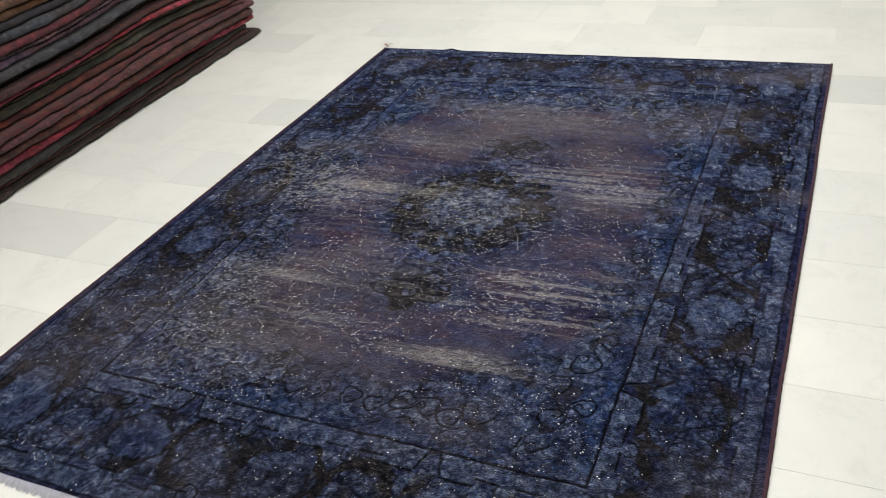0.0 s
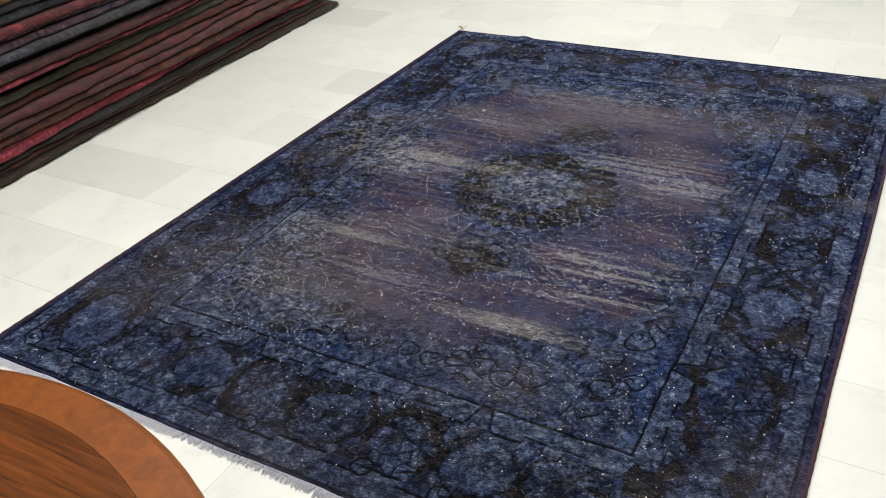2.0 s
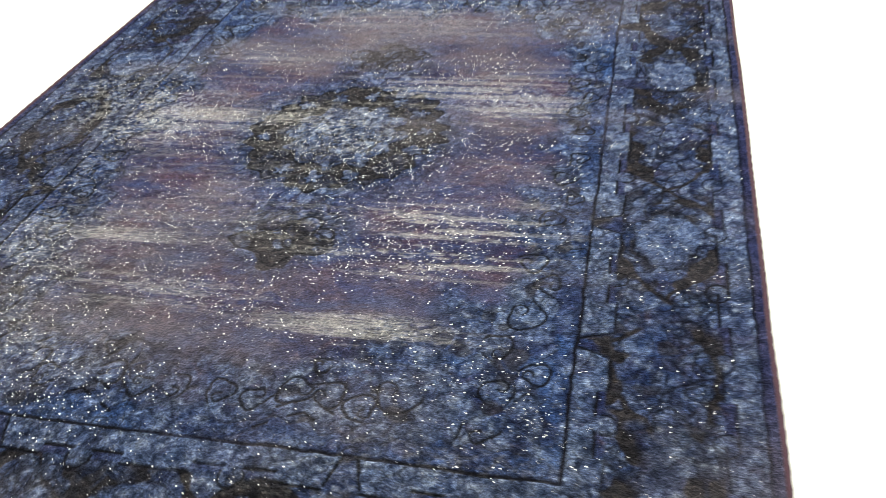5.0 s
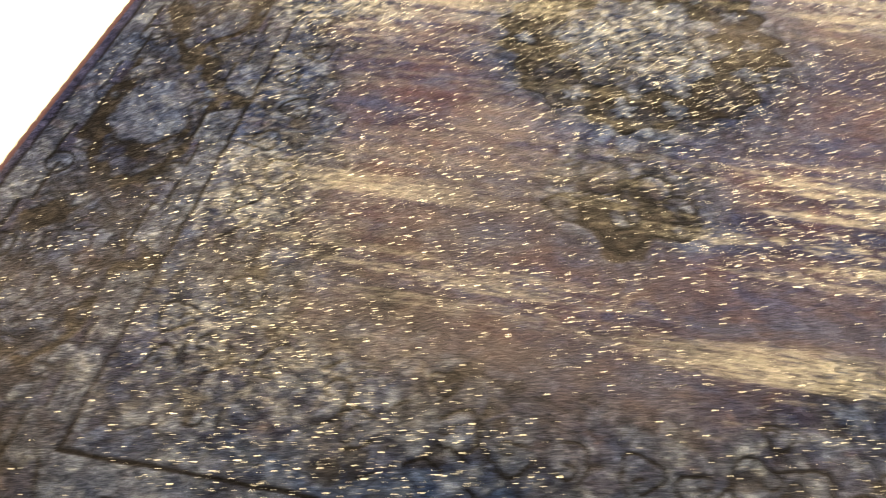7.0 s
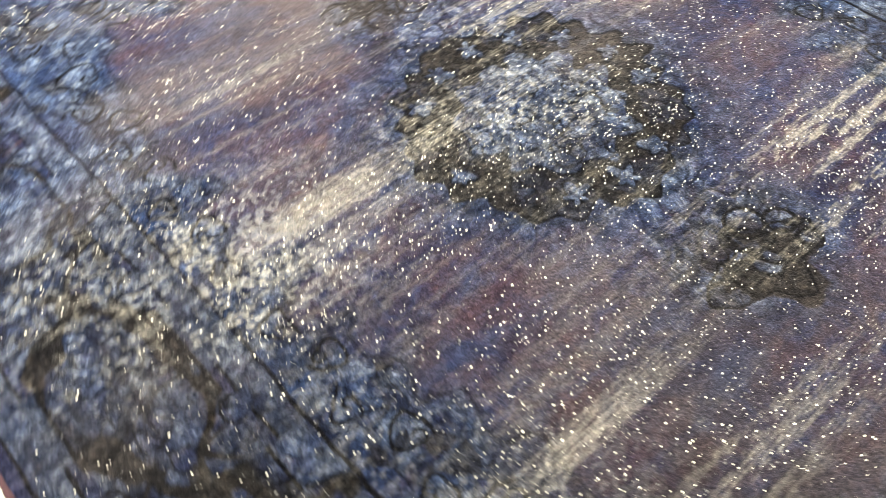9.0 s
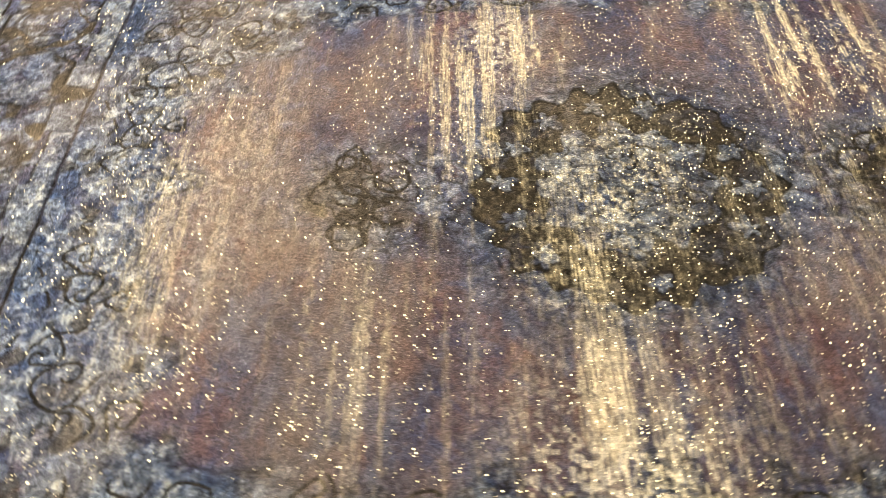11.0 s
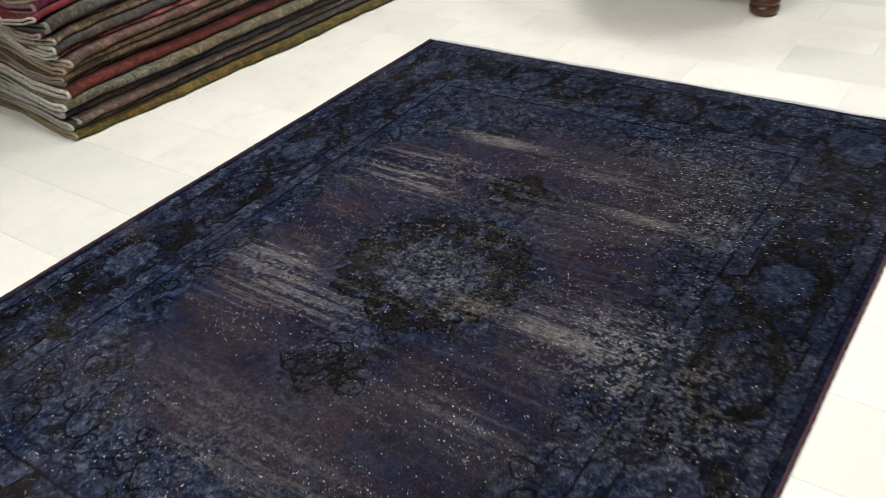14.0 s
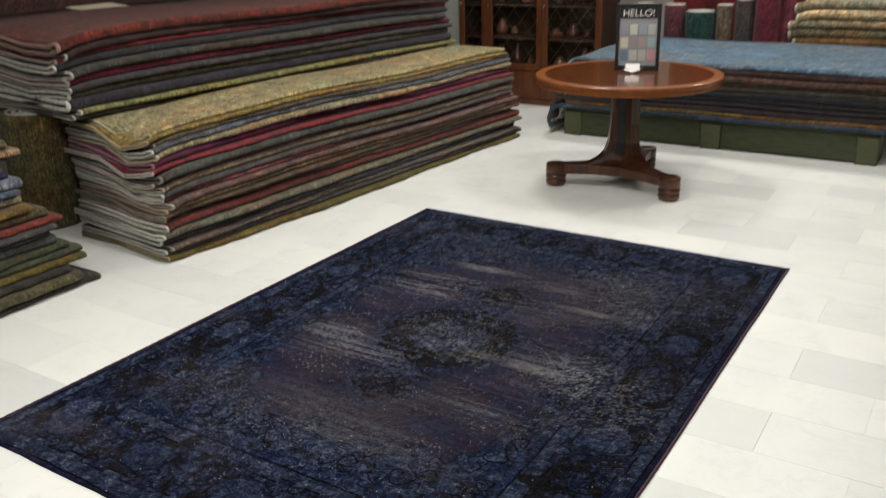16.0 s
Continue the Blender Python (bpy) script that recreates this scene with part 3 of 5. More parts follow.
deep = np.maximum(np.exp(-(((gx + 0.82) / 0.30) ** 2) - ((gy - 1.25) / 0.60) ** 2), 0.8 * np.exp(-(((gx + 0.55) / 0.28) ** 2) - ((gy - 0.78) / 0.30) ** 2))
light = light * (1 - 0.5 * deep)
dark = np.clip(dark + 0.35 * deep * step(0.40, 0.60, fbm(gx * 9, gy * 9, 163, 3)) * (1 - rosette), 0, 1)
strip = teal * step(0.42, 0.58, fbm(gx * 10, gy * 10, 137, 3))
light = light * (1 - 0.85 * strip)
dark = dark * (1 - 0.9 * strip)
line = np.clip(line * (1 - 0.60 * corner * (1 - near_motif)), 0, 1)
line = np.where(strip > 0.5, np.maximum(stripe(u, scallop * 0.62, 0.007), stripe(u, 0.0, 0.007)), line)
teal = np.clip(0.50 * teal * (0.25 + 1.0 * fbm(gx * 16, gy * 16, 139, 3)) + 0.5 * floral * step(0.55, 0.75, TABLE[(p_tone * 511).astype(int), 7]) * (1 - dark) + 0.30 * corner * step(0.5, 0.6, vnoise(gx * 4, gy * 4, 61)), 0, 1)
purple = open_field * (1 - 0.6 * near_motif) * (1 - pen) * (1 - disc(r, 0.30, 0.01))
line = np.clip(np.maximum(line, 0.35 * ros_ring * step(0.25, 0.6, vnoise(gx * 9, gy * 9, 141)) + 0.5 * ros_heart + 0.7 * curl * floral * (1 - 0.6 * dark)) + (0.7 * med_line + pen_line) * field + 0.6 * stripe(r, heart, 0.006) * field + 0.6 * med_heart * field * stripe(fbm(wx * 30, wy * 30, 49, 2), 0.5, 0.07, 0.03), 0, 1)

line = line * (1 - 0.85 * disc(ros_d, 0.066, 0.003) * rosette)
line = np.clip(np.maximum(line * (1 - 0.45 * corner), 0.92 * tendril), 0, 1)

# wear: thin weft streaks where the pile has gone, drawn out across the width
streak = 0.46 * vnoise(gx * 3.0 + 0.6 * vnoise(gx * 2, gy * 9, 70), gy * 62, 71) + 0.20 * vnoise(gx * 7, gy * 125, 72) + 0.14 * fbm(gx * 4, gy * 14, 76, 2) + 0.20 * vnoise(gx * 75, gy * 170, 74)
patch = np.zeros_like(gx)
for cx, cy, hx, hy, amount in ((0.34, 0.955, 0.22, 0.055, 1.0), (0.26, 0.72, 0.18, 0.035, 1.0), (0.44, 1.63, 0.14, 0.055, 1.0), (0.30, 1.76, 0.26, 0.10, 0.75), (0.36, 1.09, 0.25, 0.07, 0.95), (-0.44, 1.565, 0.13, 0.045, 0.95), (-0.58, 1.50, 0.12, 0.08, 0.3), (-0.28, 0.80, 0.22, 0.07, 0.4), (-0.1, 2.3, 0.35, 0.12, 0.3), (-0.35, 1.95, 0.2, 0.1, 0.3), (-0.46, 0.97, 0.16, 0.03, 0.6), (0.57, 1.12, 0.06, 0.10, 0.5), (-0.22, 1.57, 0.10, 0.03, 0.5)):
    q = ((gx - cx) / hx) ** 2 + ((gy - cy) / hy) ** 2
    patch = np.maximum(patch, amount * np.exp(-q * 0.9))
wear = (0.04 + 0.96 * step(0.50, 0.57, streak + 0.14 * (patch - 0.40))) * np.clip(patch * 1.25, 0, 1) ** 1.2
# frosted knots: short pale tips in loose drifts
frost = np.zeros_like(gx)
for cx, cy, hx, hy, amount in ((-0.60, 0.92, 0.20, 0.16, 0.35), (-0.74, 1.20, 0.16, 0.20, 0.25), (-0.72, 1.56, 0.24, 0.14, 1.5), (-0.85, 1.70, 0.16, 0.2, 1.0), (-0.02, 1.50, 0.15, 0.11, 0.6), (-0.15, 1.60, 0.14, 0.07, 0.5), (0.45, 1.70, 0.14, 0.08, 0.7), (0.05, 2.28, 0.3, 0.15, 0.3), (-0.55, 0.60, 0.28, 0.12, 0.3), (0.45, 0.30, 0.35, 0.12, 0.35)):
    frost = np.maximum(frost, amount * np.exp(-(((gx - cx) / hx) ** 2) - ((gy - cy) / hy) ** 2))
frost *= step(0.48, 0.55, 0.40 * vnoise(gx * 110, gy * 150, 77) + 0.25 * fbm(gx * 45, gy * 70, 79, 2) + 0.35 * fbm(gx * 14, gy * 22, 78, 3))
light = np.clip(light + 0.8 * frost, 0, 1)
wear = np.clip(wear + 0.9 * frost, 0, 1)
wear = np.clip(wear + 0.16 * step(0.52, 0.66, streak) * open_field * step(0.40, 0.6, fbm(gx * 3, gy * 7, 75, 2)), 0, 1) * (0.35 + 0.65 * field)
speck = np.clip(0.32 + 0.4 * patch + 0.5 * frost + 1.5 * (fbm(gx * 3, gy * 6, 81, 3) - 0.45) + 0.30 * disc(np.hypot((gx + 0.3) * 0.8, gy - 1.0), 0.6, 0.3), 0.03, 1) * (0.60 + 0.40 * field)
# random fade, plus pale patches painted where the nap's sheen shows
dusty = fbm(gx * 2.5, gy * 5, 91, 4)
for cx, cy, hx, hy, amount in ((0.12, 2.27, 0.48, 0.17, 0.50), (-0.25, 1.98, 0.40, 0.14, 0.50), (-0.28, 1.18, 0.10, 0.05, 0.45), (0.40, 1.95, 0.2, 0.16, 0.35), (-0.15, 0.66, 0.16, 0.05, 0.3), (0.1, 0.52, 0.55, 0.09, 0.16), (-0.45, 0.62, 0.2, 0.1, 0.12)):
    dusty = dusty + amount * np.exp(-(((gx - cx) / hx) ** 2) - ((gy - cy) / hy) ** 2) * (0.5 + fbm(gx * 7, gy * 12, 93, 3))
abrash = fbm(gx * 0.7, gy * 9, 95, 4)

relief = 0.0075 + 0.0008 * (fbm(gx * 60, gy * 60, 97, 2) - 0.5) - 0.0016 * line - 0.0012 * dark - 0.0012 * wear + 0.0006 * light
relief += 0.003 * (fbm(gx * 2.2, gy * 2.2, 99, 2) - 0.5)
rim = np.minimum(np.minimum(gx + RUG_W, RUG_W - gx), np.minimum(gy, RUG_L - gy))
relief *= 0.62 + 0.38 * step(0, 0.008, rim)
# a small ruck where the end was folded
relief += 0.009 * np.exp(-(((gx + 0.70) / 0.03) ** 2)) * np.exp(-(((gy - RUG_L) / 0.06) ** 2))
px = gx + (0.008 * (fbm(gy * 3, gx * 0 + 2.0, 101, 3) - 0.5)) * np.sign(gx) * step(0.9, 1.08, np.abs(gx))
py = gy + 0.018 * (fbm(gx * 5, gx * 0 + 5.0, 103, 3) - 0.5) * step(1.38, 1.484, np.abs(gy - RUG_L / 2))

edge_ring = np.concatenate([np.arange(nx), np.arange(1, ny) * nx + nx - 1, (ny - 1) * nx + np.arange(nx - 2, -1, -1), np.arange(ny - 2, 0, -1) * nx])
top = np.stack([px, py, relief], -1).reshape(-1, 3)
skirt = top[edge_ring].copy()
skirt[:, 2] = 0.0008
verts = np.concatenate([top, skirt]).astype(np.float32)
base = (np.arange(ny - 1)[:, None] * nx + np.arange(nx - 1)[None]).ravel()
quads = np.stack([base, base + 1, base + nx + 1, base + nx], 1)
k, m = np.arange(len(edge_ring)), len(edge_ring)
wall = np.stack([edge_ring[k], nx * ny + k, nx * ny + (k + 1) % m, edge_ring[(k + 1) % m]], 1)
quads = np.concatenate([quads, wall]).astype(np.int32)
me = bpy.data.meshes.new("pile")
me.vertices.add(len(verts))
me.vertices.foreach_set("co", verts.ravel())
me.loops.add(quads.size)
me.loops.foreach_set("vertex_index", quads.ravel())
me.polygons.add(len(quads))
me.polygons.foreach_set("loop_start", np.arange(0, quads.size, 4, dtype=np.int32))
me.update(calc_edges=True)
me.polygons.foreach_set("use_smooth", np.ones(len(quads), dtype=bool))
for name, layers in (("knots", (dark, light, teal, purple)), ("wear", (wear, speck, line, dusty)), ("dye", (abrash, selvedge, petal, patch))):
    flat = np.stack([np.concatenate([a.ravel(), a.ravel()[edge_ring]]) for a in layers], -1).astype(np.float32)
    attr = me.attributes.new(name, "FLOAT_COLOR", "POINT")
    attr.data.foreach_set("color", np.clip(flat, 0, 1).ravel())

# overdyed wool pile: navy ground, faded lighter knots, bald weft streaks and bare cotton specks
n = Nodes("overdyed_pile")


def layer(name):
    a = n.node("ShaderNodeAttribute", attr=name)
    c = n.node("ShaderNodeSeparateColor")
    n.link(a.outputs["Color"], c.inputs[0])
    return c.outputs[0], c.outputs[1], c.outputs[2], a.outputs["Alpha"]


k_dark, k_light, k_teal, k_purple = layer("knots")
k_wear, k_speck, k_line, k_fade_sheen = layer("wear")
k_abrash, k_selvedge, k_petal, k_patch = layer("dye")
vec = n.coords()
weft = n.coords((18, 260, 1))
mottle = n.noise(26.0, 5, 0.65, vec, 0.6)
tuft = n.noise(240.0, 3, 0.6, vec)
thread = n.noise(1.0, 3, 0.6, weft)
grit = n.noise(85.0, 4, 0.7, vec, 0.4)
mottle = n.math('ADD', n.math('MULTIPLY', mottle, 0.55), n.math('MULTIPLY', grit, 0.45))
ground = n.ramp(mottle, [(0.36, (0.006, 0.008, 0.030)), (0.5, (0.016, 0.023, 0.076)), (0.64, (0.036, 0.052, 0.128))])
pale = n.ramp(mottle, [(0.36, (0.040, 0.066, 0.140)), (0.5, (0.126, 0.170, 0.300)), (0.64, (0.32, 0.365, 0.46))])
blue = n.ramp(mottle, [(0.36, (0.012, 0.032, 0.115)), (0.7, (0.042, 0.085, 0.22))])
plum = n.ramp(n.math("ADD", n.math("MULTIPLY", k_abrash, 0.75), n.math("MULTIPLY", mottle, 0.25)), [(0.34, (0.024, 0.023, 0.054)), (0.46, (0.047, 0.042, 0.073)), (0.56, (0.075, 0.062, 0.088)), (0.68, (0.070, 0.071, 0.114))])
tone = n.mix(n.math("MULTIPLY", k_purple, 0.95), ground, plum)
cloudy = n.noise(15.0, 5, 0.65, vec, 1.2)
tone = n.mix(n.math('MULTIPLY', n.ramp(cloudy, [(0.50, (0, 0, 0)), (0.62, (1, 1, 1))]), 0.6), tone, n.mix(0.5, ground, blue))
tone = n.mix(n.math('MULTIPLY', n.ramp(cloudy, [(0.34, (1, 1, 1)), (0.42, (0, 0, 0))]), 0.5), tone, (0.075, 0.046, 0.055))
# the field's old colours show through the dye in drifts
for place, scale, lo, hi, tint, amount in (((3, 0, 1), 1.0, 0.50, 0.62, (0.085, 0.042, 0.048), 0.5), ((9, 4, 2), 1.3, 0.52, 0.64, (0.040, 0.062, 0.135), 0.7), ((1, 7, 5), 1.1, 0.53, 0.66, (0.108, 0.088, 0.098), 0.5), ((6, 2, 8), 2.2, 0.52, 0.63, (0.014, 0.015, 0.040), 0.55)):
    v = n.node("ShaderNodeVectorMath", op="MULTIPLY_ADD")
    n.link(vec, v.inputs[0])
    v.inputs[1].default_value = (4.0 * scale, 8.5 * scale, 1.0)
    v.inputs[2].default_value = place
    drift = n.noise(1.0, 5, 0.68, v.outputs[0], 0.5)
    some = n.ramp(drift, [(lo, (0, 0, 0)), (hi, (amount, amount, amount))])
    tone = n.mix(n.math("MULTIPLY", some, n.math("ADD", n.math("MULTIPLY", k_purple, 0.75), 0.25)), tone, tint)
tone = n.mix(k_teal, tone, blue)
tone = n.mix(n.math("MULTIPLY", k_light, 0.85), tone, pale)
tone = n.mix(n.math("MULTIPLY", k_dark, 0.88), tone, n.ramp(mottle, [(0.3, (0.009, 0.0075, 0.006)), (0.7, (0.030, 0.024, 0.017))]))
tone = n.mix(n.math("MULTIPLY", k_line, 0.95), tone, (0.005, 0.005, 0.009))
tone = n.mix(n.math("MULTIPLY", k_selvedge, 0.75), tone, n.ramp(mottle, [(0.3, (0.016, 0.018, 0.055)), (0.7, (0.034, 0.036, 0.095))]))
tone = n.mix(k_purple, tone, n.mix(1.0, tone, (1.0, 0.95, 1.09), "MULTIPLY"))
# fading, and a share of the nap's pale sheen put into the base colour
tone = n.mix(n.math("MULTIPLY", n.ramp(k_fade_sheen, [(0.45, (0, 0, 0)), (0.95, (1, 1, 1))]), 0.35), tone, n.mix(0.65, tone, (0.205, 0.180, 0.190)))
tone = n.mix(n.math("MULTIPLY", k_line, 0.8), tone, (0.005, 0.005, 0.009))
tone = n.mix(1.0, tone, n.grey(PILE_DEPTH), "MULTIPLY")
worn = n.math("MULTIPLY", k_wear, n.ramp(thread, [(0.40, (0.12, 0.12, 0.12)), (0.58, (1, 1, 1))]))
tone = n.mix(n.math("MULTIPLY", worn, 0.48), tone, (0.270, 0.257, 0.250))
tone = n.mix(n.ramp(tuft, [(0.34, (0.9, 0.9, 0.9)), (0.56, (0, 0, 0))]), tone, n.mix(1.0, tone, (0.52, 0.52, 0.55), "MULTIPLY"))
# knots fade unevenly from one to the next
fade = n.noise(42.0, 4, 0.62, vec, 0.8)
tone = n.mix(n.math("SUBTRACT", 1.0, n.math("MULTIPLY", k_purple, 0.65)), tone, n.ramp(fade, [(0.37, (0.48, 0.50, 0.56)), (0.5, (0.97, 0.97, 0.98)), (0.63, (1.65, 1.62, 1.52))]), "MULTIPLY")
speckle = n.noise(95.0, 3, 0.65, vec, 1.0)
tone = n.mix(n.math("SUBTRACT", 1.0, n.math("MULTIPLY", k_purple, 0.7)), tone, n.ramp(speckle, [(0.38, (0.58, 0.60, 0.64)), (0.5, (0.95, 0.95, 0.95)), (0.62, (1.38, 1.35, 1.28))]), "MULTIPLY")
# clipped tufts of single knots break every colour up
knot = n.node("ShaderNodeTexVoronoi")
n.link(n.coords((190, 190, 1)), knot.inputs["Vector"])
knot.inputs["Scale"].default_value = 1.0
kc = n.node("ShaderNodeSeparateColor")
n.link(knot.outputs["Color"], kc.inputs[0])
tone = n.mix(1.0, tone, n.ramp(kc.outputs[0], [(0.0, (0.74, 0.74, 0.76)), (0.6, (1.0, 1.0, 1.0)), (1.0, (1.26, 1.24, 1.22))]), "MULTIPLY")
# bare cotton knots: single pale specks
cells = n.node("ShaderNodeTexVoronoi")
n.link(n.coords((160, 240, 1)), cells.inputs["Vector"])
cells.inputs["Scale"].default_value = 1.0
cells.inputs["Randomness"].default_value = 1.0
pick = n.node("ShaderNodeSeparateColor")
n.link(cells.outputs["Color"], pick.inputs[0])
size = n.math("MULTIPLY_ADD", n.math("POWER", pick.outputs[1], 2.0), 0.24)
for node in n.tree.nodes:
    if node.type == "MATH" and node.operation == "MULTIPLY_ADD":
        node.inputs[2].default_value = 0.125
dot = n.math("LESS_THAN", cells.outputs["Distance"], size)
clump = n.math("MULTIPLY", n.ramp(n.noise(40.0, 3, 0.6, vec), [(0.36, (0.25, 0.25, 0.25)), (0.64, (1, 1, 1))]), n.ramp(n.noise(1.0, 3, 0.6, n.coords((9, 70, 1))), [(0.38, (0.2, 0.2, 0.2)), (0.62, (1.5, 1.5, 1.5))]))
chosen = n.math("LESS_THAN", pick.outputs[0], n.math("MULTIPLY", n.math("MULTIPLY", n.math("POWER", k_speck, 1.7), clump), 1.5))
SPECK = n.math("MULTIPLY", n.math("MULTIPLY", dot, chosen), n.math("SUBTRACT", 1.0, k_selvedge))
tone = n.mix(SPECK, tone, n.mix(n.math("POWER", pick.outputs[2], 1.9), (0.10, 0.10, 0.11), (0.56, 0.54, 0.51)))
height = n.math("ADD", n.math("MULTIPLY", tuft, 1.0), n.math("MULTIPLY", mottle, 0.6))
normal = n.bump(height, 0.75, 0.005)
n.base(tone, 0.95)
n.bsdf.inputs["Specular IOR Level"].default_value = 0.05
# the nap leans away from the near end: it shines towards one side
lean = n.node("ShaderNodeVectorMath", op="ADD")
n.link(normal, lean.inputs[0])
lean.inputs[1].default_value = (0.0, 0.52, 0.0)
unit = n.node("ShaderNodeVectorMath", op="NORMALIZE")
n.link(lean.outputs[0], unit.inputs[0])
nap = n.node("ShaderNodeBsdfSheen")
nap.inputs["Roughness"].default_value = 0.45
bare = n.math("SUBTRACT", 1.0, n.math("MULTIPLY", worn, 0.68))
n.link(n.mix(1.0, n.mix(n.ramp(k_fade_sheen, [(0.5, (0.015, 0.015, 0.015)), (1.0, (0.34, 0.34, 0.34))]), n.mix(1.0, tone, n.grey(8.0), "MULTIPLY"), n.mix(n.ramp(k_fade_sheen, [(0.45, (0, 0, 0)), (0.7, (1, 1, 1))]), (0.16, 0.18, 0.30), (0.36, 0.315, 0.34))), n.math("MULTIPLY", bare, NAP_SHINE), "MULTIPLY"), nap.inputs["Color"])
n.link(unit.outputs[0], nap.inputs["Normal"])
both = n.node("ShaderNodeAddShader")
n.link(n.bsdf.outputs[0], both.inputs[0])
n.link(nap.outputs[0], both.inputs[1])
n.link(both.outputs[0], n.out.inputs["Surface"])
PILE = n.mat
me.materials.append(PILE)

rug = thing("area_rug", (0, 0, 0.0), "worn overdyed navy blue oriental rug with a faded medallion on marble", "rug")
face = new("carpet_face", me)
face.parent = rug

# short cut fringe along the near end
FRINGE = plain("fringe_wool", (0.55, 0.55, 0.63, 1), 0.95, 0.2, 60, 0.6)
vs, fs = [], []
rnd = random.Random(3)
for x in np.arange(-RUG_W + 0.004, RUG_W - 0.004, 0.0022):
    long = 0.012 + 0.012 * rnd.random() + 0.008 * (math.sin(x * 9) * 0.5 + 0.5)
    swing, w, y = rnd.uniform(-0.006, 0.006), 0.0013, 0.004 + 0.018 * (float(fbm(np.array(x * 5), np.array(5.0), 103, 3)) - 0.5)
    b = len(vs)
    for t, h in ((0.0, 0.0050), (0.5, 0.0060), (1.0, 0.0012)):
        cx, cy = x + swing * t, y - long * t
        for ox, oz in ((-w, 0), (0, 0.0016), (w, 0)):
            vs.append((cx + ox * (1 - 0.4 * t), cy, h + oz))
    for j in (0, 3):
        for i in (0, 1):
            fs.append((b + j + i, b + j + i + 1, b + j + i + 4, b + j + i + 3))
        fs.append((b + j + 2, b + j, b + j + 3, b + j + 5))
me = bpy.data.meshes.new("fringe")
me.from_pydata(vs, [], fs)
me.materials.append(FRINGE)
fringe = new("fringe", me)
fringe.parent = rug
tagged(fringe, "short pale grey-blue cut fringe", kind="stuff")

# overcast cord along both long sides
CORD = plain("selvedge_cord", (0.055, 0.022, 0.035, 1), 0.95, 0.45, 55, 0.6)
for sign in (-1, 1):
    rings = []
    for y in np.arange(0.0, RUG_L + 0.001, 0.012):
        wob = 0.008 * (float(fbm(np.array(y * 3), np.array(2.0), 101, 3)) - 0.5)
        rr = 0.0052 + 0.0008 * math.sin(y * 160)
        rings.append([(sign * (RUG_W + wob + 0.001) + rr * math.cos(a), y, 0.0054 + 0.9 * rr * math.sin(a)) for a in np.linspace(0, 2 * math.pi, 9)[:-1]])
    part("selvedge_cord", loft(rings), CORD, rug, "dark red-brown overcast edge cord", True)
# loose pale threads at one corner
bm = bmesh.new()
for k in range(7):
    a = 1.2 + 0.35 * k
    rings = []
    for t in np.linspace(0, 1, 5):
        p = (-RUG_W + 0.012 + 0.035 * t * math.cos(a), RUG_L + 0.028 * t * abs(math.sin(a)), 0.006 + 0.018 * math.sin(t * 2.2))
        rings.append([(p[0] + 0.0016 * math.cos(b), p[1] + 0.0016 * math.sin(b), p[2] + 0.0016 * math.sin(b + 1)) for b in (0, 2.1, 4.2)])
    me = bpy.data.meshes.new("t")
    strand = loft(rings)
    strand.to_mesh(me)
    strand.free()
    bm.from_mesh(me)
    bpy.data.meshes.remove(me)
part("loose_threads", bm, plain("loose_cotton", (0.5, 0.36, 0.30, 1), 0.95), rug, "loose pinkish end threads")


